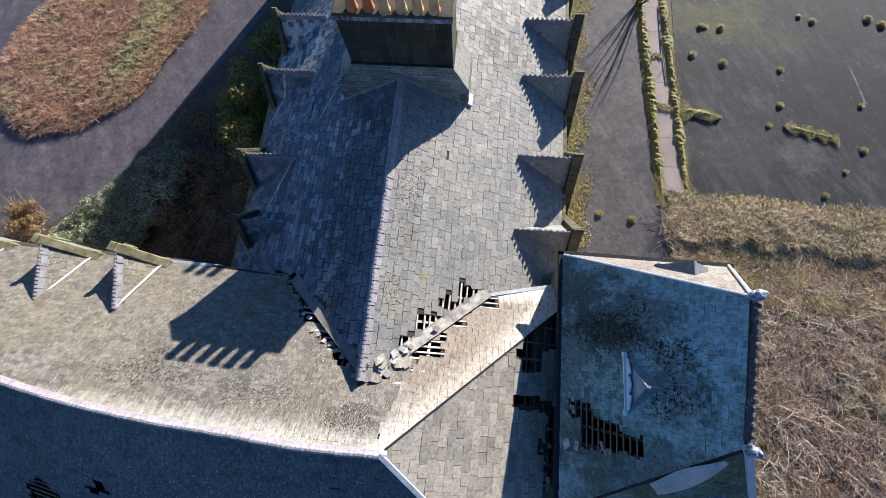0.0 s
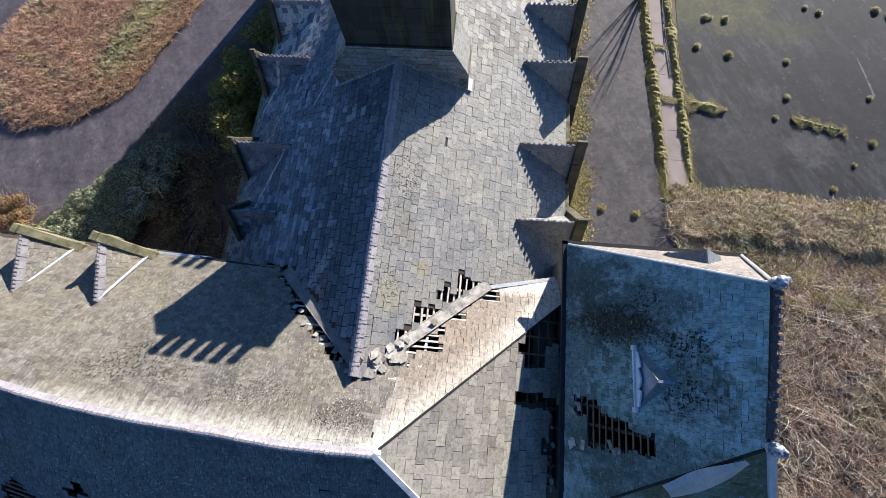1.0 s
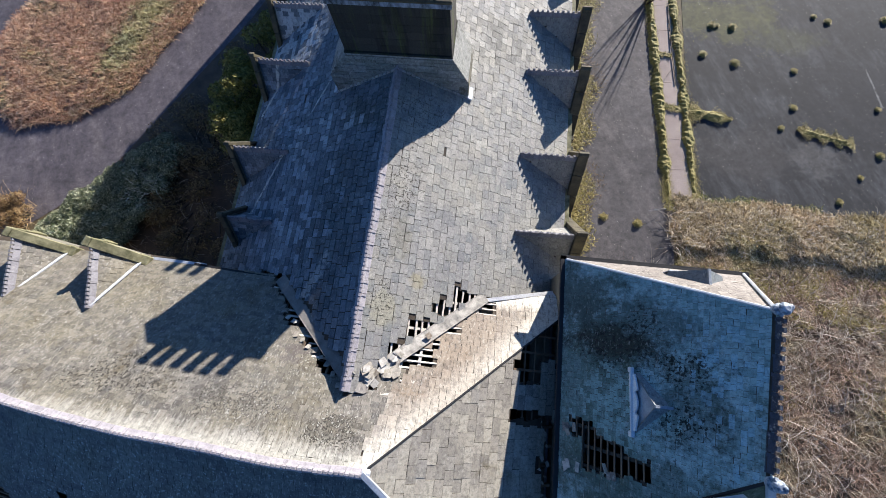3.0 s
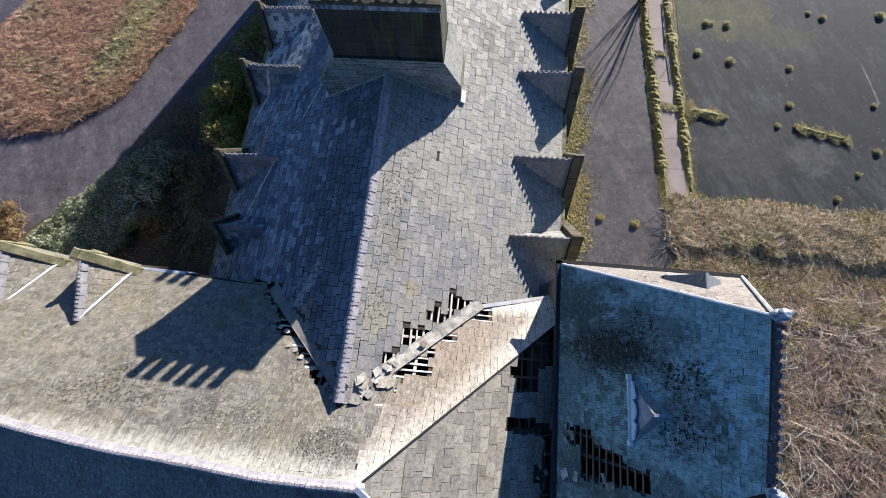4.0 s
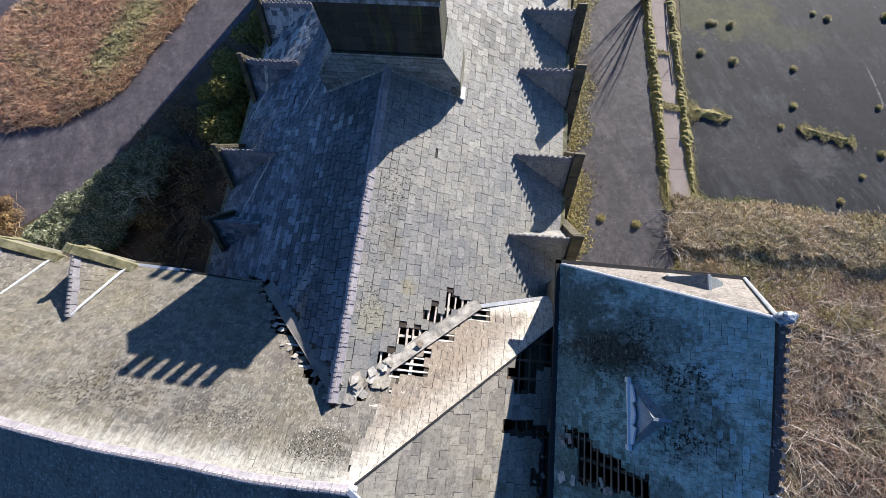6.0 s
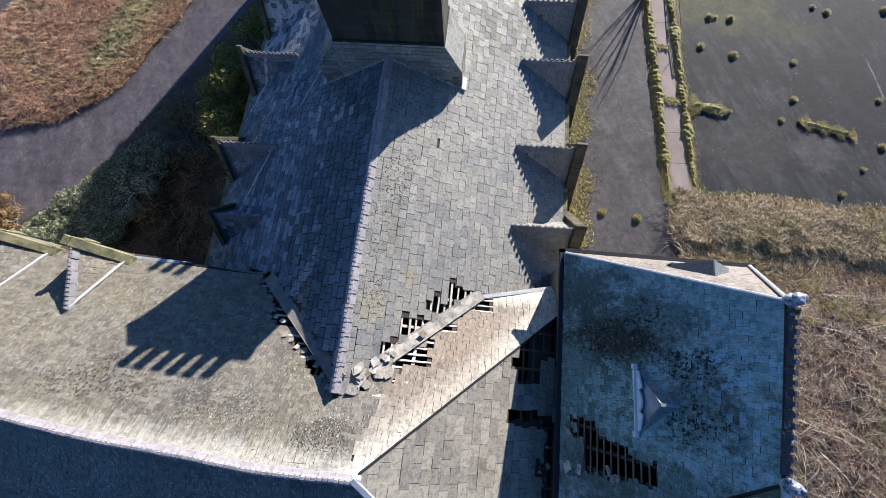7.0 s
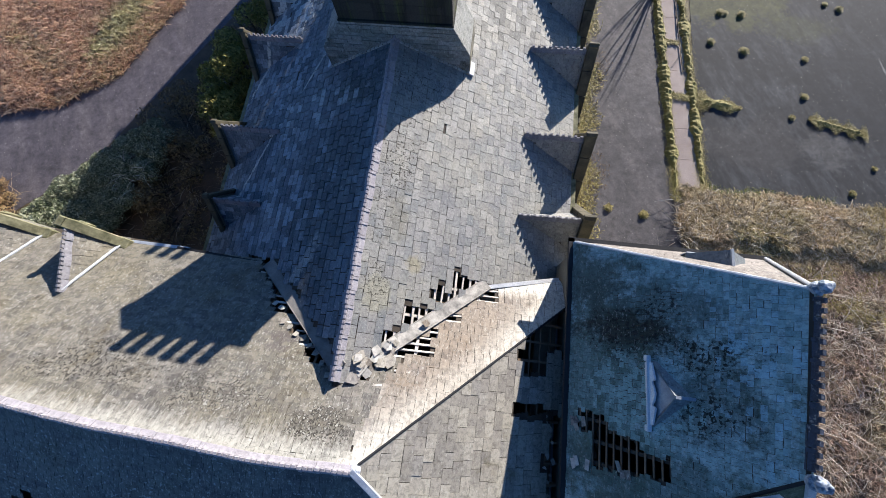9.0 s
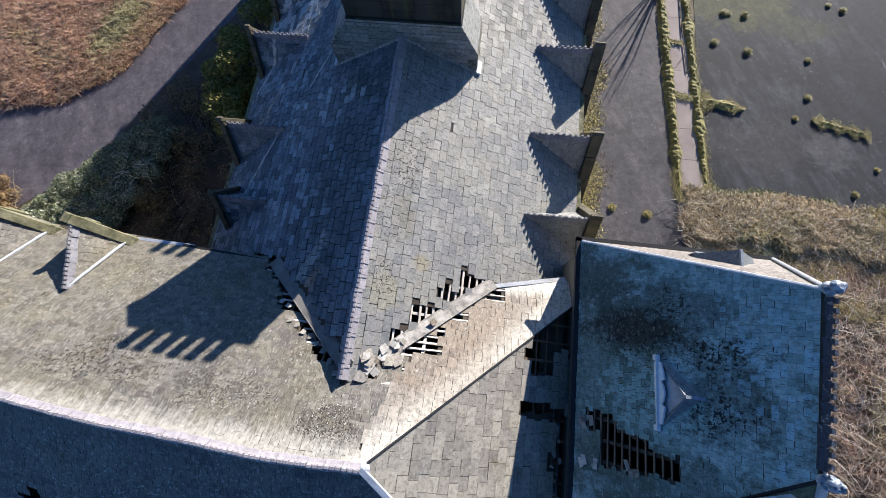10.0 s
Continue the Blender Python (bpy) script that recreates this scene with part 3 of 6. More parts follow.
def wing_z(p):
    return wing_far.height(p.x, p.y)

# ---- the building ----
main_range = thing("main_range", "long stone range with grey slate roof and wallhead dormers", "building")
cross_wing = thing("cross_wing", "hip-ended stone wing with lichened slates and broken roof valleys", "building")
pavilion = thing("corner_pavilion", "tall stone pavilion under steep dark slates with two finials", "building")
V_TAN = (N_RIDGE - N_EAVE) / N_HALF


def wob(x, y, s=1.0):
    return noise.noise(Vector((x * s, y * s, 3.7)))


VALLEY_END = W_Y + W_HALF
VX = (N_RIDGE - W_EAVE) / V_TAN
VX_L = (N_RIDGE - W_EAVE) / (N_RIDGE - N_EAVE_L) * N_HALF_L


def over(p):
    """How far the main range's roof lies above the wing's at a place."""
    return nave_z(p) - wing_z(p) if p.y < VALLEY_END + W_SKEW * (W_END - p.x) else 1.0


def left_line(x):
    """The middle of the left valley's board, in plan."""
    return -5.55 - (max(x, -2.68) + 2.66) * 0.803


def within(p, boxes, w=0.0):
    return any(x0 - w < p.x < x1 + w and y0 - w < p.y < y1 + w for x0, x1, y0, y1 in boxes)


NAVE_HOLES = ((0.36, 0.62, -7.40, -7.16), (0.66, 1.06, -7.20, -6.86), (1.06, 1.74, -6.75, -6.28), (1.64, 2.24, -6.15, -5.72), (2.05, 2.20, -5.75, -5.30), (2.20, 2.62, -5.75, -5.45))
WING_HOLES = ((0.9, 1.8, -7.40, -6.95), (0.30, 0.62, -7.95, -7.55), (1.66, 1.95, -6.98, -6.66), (1.95, 2.28, -6.55, -6.38), (2.66, 3.14, -6.0, -5.55))


def broken_nave(p):
    """Slates lost along the valley on the main range's side."""
    if not -8.2 < p.y < -5.1:
        return False
    if p.x > NX:
        return over(p) < 0.17 and p.x > 0.5 or within(p, NAVE_HOLES)
    return p.y < left_line(p.x) + 0.10 + 0.10 * (wob(math.floor(p.x / 0.19) * 2.3, 4.0) > 0.12)


def broken_wing(p):
    """Slates lost along the valley on the wing's side."""
    if not (-8.3 < p.y < -5.45 and abs(p.x - NX) < 3.6):
        return False
    if p.x > NX + 0.15:
        return -over(p) < 0.03 or within(p, WING_HOLES)
    if p.x < -2.75:
        return False
    jag = (0.10, 0.30, 0.16, 0.34, 0.12, 0.26)[math.floor(-p.y / 0.24) % 6] if -2.2 < p.x < -0.3 else 0.1
    return p.y > left_line(p.x) - 0.20 - jag * 1.15


def nave_ends(p):
    """Where the main range's slates stop over the wing."""
    return over(p) > 0.02 if p.x > NX else p.y > left_line(p.x) - 0.05 and over(p) > -0.6


def wing_ends(p):
    return over(p) < -0.01 if p.x > NX + 0.15 or p.x < -2.75 else p.y < left_line(p.x) - 0.05


HIP_HOLES = ((3.72, 5.0, -7.43, -6.0), (3.68, 4.52, -8.26, -7.97), (4.46, 5.0, -10.8, -8.24))


def broken_hip(p):
    w = 0.12 * wob(math.floor(p.x / 0.2) * 1.7, math.floor(p.y / 0.3) * 2.1)
    for i, (x0, x1, y0, y1) in enumerate(HIP_HOLES):
        if x0 + w < p.x < x1 and y0 + w < p.y < y1 - w * 0.5:
            return not (i == 0 and p.y < -6.95 and p.x > 4.42)
    return False


def broken_pav(p):
    w = 0.05 * wob(p.x * 5, p.y * 5)
    return (4.82 + w < p.x < 5.2 + w and -8.33 + w < p.y < -7.95) or (5.0 + w < p.x < 5.62 + w and -8.9 + 0.18 * (p.x - 5.0) + w < p.y < -8.27 + w) \
        or (5.55 < p.x < 5.9 + w and -8.75 + w < p.y < -8.42 + w)


def broken_near(p):
    w = 0.1 * wob(math.floor(p.x / 0.2) * 2, math.floor(p.y / 0.2) * 2)
    return (-6.1 + w < p.x < -5.8 and -11.15 < p.y < -10.82) or (-6.35 < p.x < -6.05 and -11.3 < p.y < -11.0 + w) or \
        (-8.3 + w < p.x < -7.3 + w and -12.2 < p.y < -11.05 - 0.8 * abs(p.x + 7.8) + w)


above_wing = lambda p: over(p) > -0.03
deck(nave_right, main_range, lambda p: above_wing(p) and not broken_nave(p), 0.1)
deck(nave_left, main_range, lambda p: nave_ends(p) and not broken_nave(p), 0.1)
deck(wing_far, cross_wing, lambda p: wing_ends(p) and not broken_wing(p), 0.1)
deck(wing_near, cross_wing, lambda p: not broken_near(p), 0.15)
deck(wing_hip, cross_wing, lambda p: not broken_hip(p), 0.1)
deck(pav_left, pavilion, lambda p: not broken_pav(p), 0.06)
for s in (pav_right, pav_far, pav_near):
    deck(s, pavilion)


def walls(parent, x0, x1, y0, y1, z, skip="", thick=0.5):
    for side, b in (("w", (x0, x0 + thick, y0, y1)), ("e", (x1 - thick, x1, y0, y1)),
                    ("s", (x0 + thick, x1 - thick, y0, y0 + thick)), ("n", (x0 + thick, x1 - thick, y1 - thick, y1))):
        if side not in skip:
            bm = bmesh.new()
            box(bm, *b, 0, z)
            part("wall", bm, M_STONE, parent)
    bm = bmesh.new()
    box(bm, x0 + thick, x1 - thick, y0 + thick, y1 - thick, z - 1.9, z - 1.7)
    part("attic_floor", bm, M_DECK, parent)


walls(main_range, -5.45, 5.08, -5.75, N_FAR, 5.4, "s")
walls(cross_wing, W_LEFT, 4.66, -13.05, -5.75, 6.84)
walls(pavilion, 4.80, 8.68, -10.2, -4.58, 8.0)


# ---- ridge tiles ----
def ridge_mesh(length, half, drop, knobs=0):
    bm = bmesh.new()
    prof = [(-half, -drop), (-half * 0.45, -drop * 0.3), (-half * 0.2, 0.012), (half * 0.2, 0.012), (half * 0.45, -drop * 0.3), (half, -drop)]
    ring = [(x, 0, z + 0.03) for x, z in prof] + [(x, 0, z) for x, z in reversed(prof)]
    prism(bm, ring, (0, length - 0.012, 0))
    lip = [(x * 1.06, length - 0.07, z + 0.045) for x, z in prof] + [(x, length - 0.07, z + 0.02) for x, z in reversed(prof)]
    prism(bm, lip, (0, 0.06, 0))
    for i in range(knobs):
        y = (i + 0.5) * length / knobs
        prism(bm, [(-0.015, y - 0.025, 0.03), (0.015, y - 0.025, 0.03), (0.015, y + 0.025, 0.03), (-0.015, y + 0.025, 0.03)], (0, 0, 0.04))
        prism(bm, [(-0.022, y - 0.036, 0.066), (0.022, y - 0.036, 0.066), (0.022, y + 0.036, 0.066), (-0.022, y + 0.036, 0.066)], (0, 0, 0.05))
    me = bpy.data.meshes.new("ridge_tile")
    bm.to_mesh(me)
    bm.free()
    return me


def ridge_line(a, b, parent, me, length, material, seed=0, jag=0.012, bend=None):
    """Ridge tiles end to end from a to b."""
    r = random.Random(seed)
    a, b = Vector(a), Vector(b)
    y = (b - a).normalized()
    x = y.cross(Vector((0, 0, 1))).normalized()
    z = x.cross(y)
    turn = Matrix((x, y, z)).transposed().to_4x4()
    n = max(1, round((b - a).length / length))
    step = (b - a).length / n
    for i in range(n):
        p = a + y * step * i + x * r.uniform(-jag, jag) + z * r.uniform(-0.006, 0.008)
        if bend:
            q = bend(p + y * step) - bend(p)
            turn = Matrix.Rotation(math.atan2(q.y, q.x) - math.atan2(y.y, y.x), 4, "Z") @ Matrix((x, y, z)).transposed().to_4x4()
            p = bend(p)
        place("ridge_tile", me, material, parent, m=Matrix.Translation(p) @ turn @ Matrix.Rotation(r.gauss(0, 0.012), 4, "Z") @ Matrix.Diagonal((1, step / length, 1, 1)))


RT_BIG = ridge_mesh(0.30, 0.115, 0.066, 3)
RT_WING = ridge_mesh(0.30, 0.09, 0.055, 3)
RT_DORMER = ridge_mesh(0.32, 0.075, 0.09, 2)
RT_WINGDORMER = ridge_mesh(0.32, 0.06, 0.10, 3)
RT_PAV = ridge_mesh(0.30, 0.045, 0.08, 2)
ridge_line((NX, -8.0, N_RIDGE + 0.02), (NX, 0.2, N_RIDGE + 0.02), main_range, RT_BIG, 0.30, M_RIDGE, 1)
ridge_line((NX, 1.75, N_RIDGE + 0.02), (NX, N_FAR, N_RIDGE + 0.02), main_range, RT_BIG, 0.30, M_RIDGE, 2)
ridge_line(WE + Vector((0, 0, 0.03)), wing(16, 0, W_RIDGE + 0.03), cross_wing, RT_WING, 0.30, M_RIDGE, 3, 0.006, bowed)
ridge_line((P_RX0, P_RY0 + 0.1, P_RIDGE + 0.01), (P_RX1, P_RY1 - 0.1, P_RIDGE + 0.01), pavilion, RT_PAV, 0.30, M_DARKTILE, 4, 0.004)


# ---- hips: close-cut slates with lead and mortar ----
def hip_roll(name, a, b, w, h, material, parent, label=""):
    bm = bmesh.new()
    bar(bm, a, b, w, h)
    bmesh.ops.bevel(bm, geom=bm.edges[:], offset=min(w, h) * 0.25, segments=1, affect="EDGES")
    return part(name, bm, material, parent, label)


lift = Vector((0, 0, 0.035))
corner_far, corner_near = wing(-HIP_RUN, W_HALF, W_EAVE), wing(-HIP_RUN, -W_HALF, W_EAVE)
hip_roll("hip_flashing", WE + lift, corner_far + lift, 0.045, 0.05, M_DARK, cross_wing, "thin dark lead hip")
hip_roll("hip_flashing", WE + lift * 1.5, corner_near + lift * 1.5, 0.12, 0.05, M_LEAD, cross_wing, "pale lead hip roll")
bm = bmesh.new()
bmesh.ops.create_icosphere(bm, subdivisions=2, radius=0.11, matrix=Matrix.Translation(WE + Vector((0.04, 0, -0.05))) @ Matrix.Diagonal((1.1, 1, 0.7, 1)))
part("ridge_saddle", bm, M_LEAD, cross_wing, "lead saddle at the ridge end")
for c in ((P_X0, P_Y1), (P_X1, P_Y1)):
    hip_roll("hip_roll", (P_RX1, P_RY1, P_RIDGE + 0.03), (*c, P_EAVE + 0.04), 0.055 if c[0] < 6 else 0.2, 0.06, M_LEAD, pavilion, "pale lead hip roll")
# added dark strip, the shading along this hip made as a bar
hip_roll("hip_roll", (P_RX0, P_RY0, P_RIDGE + 0.02), (P_X0, P_Y0, P_EAVE + 0.02), 0.05, 0.05, M_DARK, pavilion, "dark strip standing in for shading along the hip")
hip_roll("hip_roll", (P_RX0, P_RY0, P_RIDGE + 0.03), (P_X1, P_Y0, P_EAVE + 0.04), 0.16, 0.07, M_LEAD, pavilion, "pale lead hip roll")


# ---- dormers rising from the wall head ----
def dormer(parent, at, out, ridge, inward, hw=1.32, gable=0.30, tall=0.34, lead=True, rough=1.0, seed=0, slope_material=None, eave=0.4, crest=RT_DORMER, k=1.19, cope=M_DARKCOPE, skew=0.0, slabs=3):
    """A dormer with a stone gable: at is the middle of the gable's outer face in plan, out the level way it faces."""
    at, out = Vector((*at, 0)), Vector((*out, 0)).normalized()
    side = Vector((-out.y, out.x, 0))
    P = lambda a, b, z: at - out * a + side * b + Vector((0, 0, z))
    apex = ridge + tall
    along = Matrix.Rotation(skew, 3, "Z") @ side
    G = lambda a, b, z: at - out * a + along * b + Vector((0, 0, z))      # the gable, which may stand askew
    bm = bmesh.new()
    prism(bm, [P(gable, 0, ridge), P(gable, -1.1, ridge - 1.1 * k), P(gable, 1.1, ridge - 1.1 * k)], -out * (inward - gable))
    d = part("dormer", bm, M_DECK, parent, "narrow steep dormer behind a coped stone gable")
    bm = bmesh.new()
    prism(bm, [G(0.03, 0, apex - 0.1), G(0.03, -hw, apex - 0.1 - hw * k), G(0.03, -hw, 0), G(0.03, hw, 0), G(0.03, hw, apex - 0.1 - hw * k)], -out * (gable - 0.06))
    part("gable_wall", bm, M_STONE, d)
    r = random.Random(seed)
    for sg in (-1, 1):
        n, a0 = slabs, G(gable / 2, 0, apex)
        a1 = G(gable / 2, sg * (hw + 0.06), apex - (hw + 0.06) * k)
        for i in range(n):
            bm = bmesh.new()
            p, q = a0.lerp(a1, i / n + 0.004), a0.lerp(a1, (i + 1) / n - 0.004)
            if sg < 0 and i == 0:
                p = a0
            up = (along * sg * k + Vector((0, 0, 1))).normalized()
            bar(bm, p + Vector((0, 0, r.uniform(-0.01, 0.012))), q, gable + r.uniform(-0.01, 0.015), 0.11, up)
            bmesh.ops.bevel(bm, geom=bm.edges[:], offset=0.014, segments=1, affect="EDGES")
            part("coping_stone", bm, cope, d)
        bm = bmesh.new()
        c = a1
        box(bm, -0.16, 0.16, -gable / 2 - 0.02, gable / 2 + 0.02, -0.22, 0.04, Matrix.Translation(c) @ Matrix.Rotation(math.atan2(along.y, along.x), 4, "Z"))
        bmesh.ops.bevel(bm, geom=bm.edges[:], offset=0.02, segments=1, affect="EDGES")
        part("kneeler", bm, cope, d)
        low = P(0, sg * 1.1, ridge - 1.1 * k)
        s = Slope(low, P(0, 0, ridge), side * sg, [P(gable, 0, 0).xy, P(inward, 0, 0).xy, P(inward, sg * 1.1, 0).xy, P(gable, sg * 1.1, 0).xy])
        base = nave_z if parent is main_range else wing_z
        f = slates(s, d, slope_material, 0.15, 0.2, 0.014, keep=lambda p: p.z > base(p) - 0.04, seed=seed * 7 + sg)
        f.name = "dormer_slope"
        if lead and sg < 0:
            foot = max(0.1, (ridge - (N_EAVE if parent is main_range else W_EAVE)) / k)
            bm = bmesh.new()
            bar(bm, P(inward - 0.08, 0, ridge + 0.05), P(eave, -foot, ridge - foot * k + 0.09), 0.08, 0.03)
            part("valley_flashing", bm, M_LEAD, d, "white lead valley strip")
    ridge_line(P(gable, 0, ridge + 0.03), P(inward, 0, ridge + 0.03), d, crest, 0.32, M_CREST, seed)
    return d


for i, y in enumerate((13.6, 10.6, 7.4, 4.3, 2.0, -0.97, -3.42)):
    for sg in (1, -1):
        yy = y if sg > 0 else {2.0: 1.78, -0.97: -1.5, -3.42: -3.82, 4.3: 4.15}.get(y, y)
        inner = (N_RIDGE - 6.62) / (V_TAN if sg > 0 else (N_RIDGE - N_EAVE_L) / N_HALF_L) + 0.05                  # where its ridge dies into the roof, from the main ridge
        face = 5.55 if sg > 0 else 5.15 if y == -3.42 else 5.55
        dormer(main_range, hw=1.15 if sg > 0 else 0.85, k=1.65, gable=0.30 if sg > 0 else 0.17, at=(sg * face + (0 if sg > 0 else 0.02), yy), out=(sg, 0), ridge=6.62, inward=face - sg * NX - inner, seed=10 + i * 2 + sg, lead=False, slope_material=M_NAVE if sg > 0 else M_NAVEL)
for i, a in enumerate((8.32, 10.6, 13.5, 16.2)):
    w_tan = (W_RIDGE - W_EAVE) / W_HALF
    p = wing(a, 4.0)
    ridge = 7.95
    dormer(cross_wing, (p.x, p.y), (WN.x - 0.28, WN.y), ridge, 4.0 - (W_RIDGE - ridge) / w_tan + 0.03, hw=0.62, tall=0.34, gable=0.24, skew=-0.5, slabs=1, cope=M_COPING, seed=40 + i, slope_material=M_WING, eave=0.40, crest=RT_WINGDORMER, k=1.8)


# ---- chimney stacks ----
def courses(parent, face, z0, z1, step, material, seed, wide=(0.3, 0.62), proud=0.022):
    """Coursed stones on one face; face(z) gives the two ends of the course at a height, and the way it faces."""
    r = random.Random(seed)
    z = z0
    while z < z1 - 0.05:
        h = min(step * r.uniform(0.85, 1.15), z1 - z)
        a, b, n = face(z + h / 2)
        a, b, n = Vector(a), Vector(b), Vector(n)
        d, x = (b - a).normalized(), 0.0
        L = (b - a).length
        while x < L - 0.03:
            w = min(r.uniform(*wide), L - x)
            if L - x - w < 0.14:
                w = L - x
            bm = bmesh.new()
            o, t = a + d * (x + 0.006), proud * r.uniform(0.5, 1.2)
            prism(bm, [o + Vector((0, 0, z + 0.006)), o + d * (w - 0.012) + Vector((0, 0, z + 0.006)), o + d * (w - 0.012) + Vector((0, 0, z + h - 0.006)), o + Vector((0, 0, z + h - 0.006))], n * t)
            part("stone", bm, material, parent)
            x += w
        z += h


def pot(parent, x, y, z, tall, r0, material, seed):
    bm = bmesh.new()
    prof = [(r0 * 1.15, 0), (r0 * 1.15, 0.06), (r0, 0.09), (r0 * 0.86, tall * 0.8), (r0 * 1.02, tall * 0.84), (r0 * 1.02, tall * 0.93), (r0 * 0.9, tall), (r0 * 0.68, tall), (r0 * 0.66, tall * 0.5)]
    rings = [[bm.verts.new((x + a * math.cos(t * math.tau / 14), y + a * math.sin(t * math.tau / 14), z + b)) for t in range(14)] for a, b in prof]
    for lo, hi in zip(rings, rings[1:]):
        for i in range(14):
            bm.faces.new((lo[i], lo[(i + 1) % 14], hi[(i + 1) % 14], hi[i]))
    bm.faces.new(rings[-1])
    ob = part("chimney_pot", bm, material, parent)
    for f in ob.data.polygons:
        f.use_smooth = True
    return ob


def stack(x0, x1, y0, y1, wl, wr, z_shoulder, z_ledge, z_top, pots, seed, masonry=True):
    """A broad stack astride the ridge: spreading base, drip course, sooty upper block, cap and pots."""
    roof = lambda x: nave_z(Vector((x, 0, 0)))
    bm = bmesh.new()
    b0, b1 = x0 - wl, x1 + wr
    prism(bm, [(b0, y0, 6.5), (b1, y0, 6.5), (b1, y0, z_shoulder), (x1, y0, z_ledge), (x0, y0, z_ledge), (b0, y0, z_shoulder)], (0, y1 - y0, 0))
    st = part("chimney", bm, M_STACKB, main_range, "broad sooty stone chimney stack with a row of clay pots")
    bm = bmesh.new()
    box(bm, x0 - 0.03, x1 + 0.03, y0 - 0.035, y1 + 0.03, z_ledge + 0.0, z_ledge + 0.06)
    bmesh.ops.bevel(bm, geom=bm.edges[:], offset=0.02, segments=1, affect="EDGES")
    part("drip_course", bm, M_STACK, st)
    bm = bmesh.new()
    box(bm, x0, x1, y0 + 0.03, y1 - 0.03, z_ledge + 0.06, z_top - 0.2)
    part("upper_block", bm, M_STACK, st, "moss-stained soot-black stone")
    bm = bmesh.new()
    box(bm, x0 - 0.04, x1 + 0.04, y0 - 0.01, y1 + 0.01, z_top - 0.2, z_top - 0.09)
    part("flashing_band", bm, M_BAND, st, "patchy pale and dark lead band")
    bm = bmesh.new()
    box(bm, x0 - 0.05, x1 + 0.05, y0 - 0.03, y1 + 0.05, z_top - 0.09, z_top)
    bmesh.ops.bevel(bm, geom=bm.edges[:], offset=0.025, segments=1, affect="EDGES")
    part("cap", bm, M_DARKCOPE, st)
    r = random.Random(seed)
    for x in pots:
        pot(st, x, y0 + 0.14 + r.uniform(-0.03, 0.03), z_top - 0.01, r.uniform(0.36, 0.46), 0.125, r.choice((M_POT, M_POT, M_POT2)), seed)
    if masonry:
        def front(z):
            t = 0 if z < z_shoulder else (z - z_shoulder) / (z_ledge - z_shoulder)
            return (x0 - wl * (1 - t), y0, 0), (x1 + wr * (1 - t), y0, 0), (0, -1, 0)
        courses(st, front, 7.35, z_ledge - 0.02, 0.13, M_STACKB, seed, (0.2, 0.55))
        courses(st, lambda z: ((b1, y0, 0), (b1, y1, 0), (1, 0, 0)), 7.35, z_shoulder, 0.17, M_STONE, seed + 2)
        courses(st, lambda z: ((x0, y0 + 0.03, 0), (x1, y0 + 0.03, 0), (0, -1, 0)), z_ledge + 0.06, z_top - 0.2, 0.24, M_STACK, seed + 4, (0.28, 0.6), 0.006)
        # stepped mortar fillet where the roof meets the front
        for sg in (-1, 1):
            for i in range(17):
                x = NX + sg * (0.02 + i * 0.122)
                if not b0 - 0.03 < x < b1 + 0.03:
                    continue
                bm = bmesh.new()
                z = roof(x)
                box(bm, -0.055, 0.055, -0.05, 0.0, -0.05, 0.045, Matrix.Translation((x, y0 - 0.02, z + r.uniform(0, 0.01))) @ Matrix.Rotation(sg * math.atan(V_TAN), 4, "Y"))
                part("fillet", bm, M_PALE, st)
        for x, w in ((b1 + 0.05, 0.14), (b0 - 0.05, 0.12)):
            bm = bmesh.new()
            box(bm, -w / 2, w / 2, -0.08, 0.32, -0.02, 0.04, Matrix.Translation((x, y0, roof(x) + 0.05)) @ Matrix.Rotation((1 if x > 0 else -1) * math.atan(V_TAN), 4, "Y"))
            part("side_flashing", bm, M_LEAD, st, "bright lead soaker")
    return st


stack(-1.32, 1.46, 0.2, 1.35, 0.68, 0.42, 8.2, 9.06, 10.72, [-0.86 + 0.385 * i for i in range(6)], 5)
stack(-0.5, 1.3, 6.6, 7.7, 0.3, 0.3, 8.3, 9.0, 10.6, (-0.15, 0.25, 0.65), 9, False)

# unseen plain block added past the range, its outline shapes the drive's shadow
unseen_far_block = thing("unseen_far_block", "unseen plain block added to shape the shadow over the drive", "building")
bm = bmesh.new()
box(bm, -6.2, 6.2, 16.2, 21.8, 0, 6.3)
part("wall", bm, M_STONE, unseen_far_block)
bm = bmesh.new()
prism(bm, [(-6.4, 16.0, 6.3), (6.4, 16.0, 6.3), (3.8, 16.0, 9.3), (-3.8, 16.0, 9.3)], (0, 6.0, 0))
part("roof", bm, M_NAVE, unseen_far_block)

# ---- broken valleys: battens, rafters, valley boards, fallen slates ----
VY0, VY1 = W_Y + (W_RIDGE - N_RIDGE) * W_HALF / (W_RIDGE - W_EAVE), W_Y + W_HALF


def valley(sg, t, lift_=0.0):
    x = NX + sg * (VX if sg > 0 else VX_L) * t
    y = VY0 + (VY1 - VY0) * t
    return Vector((x, y, nave_z(Vector((x, y, 0))) + lift_))


def roof_z(p):
    return max(nave_z(p), wing_z(p))


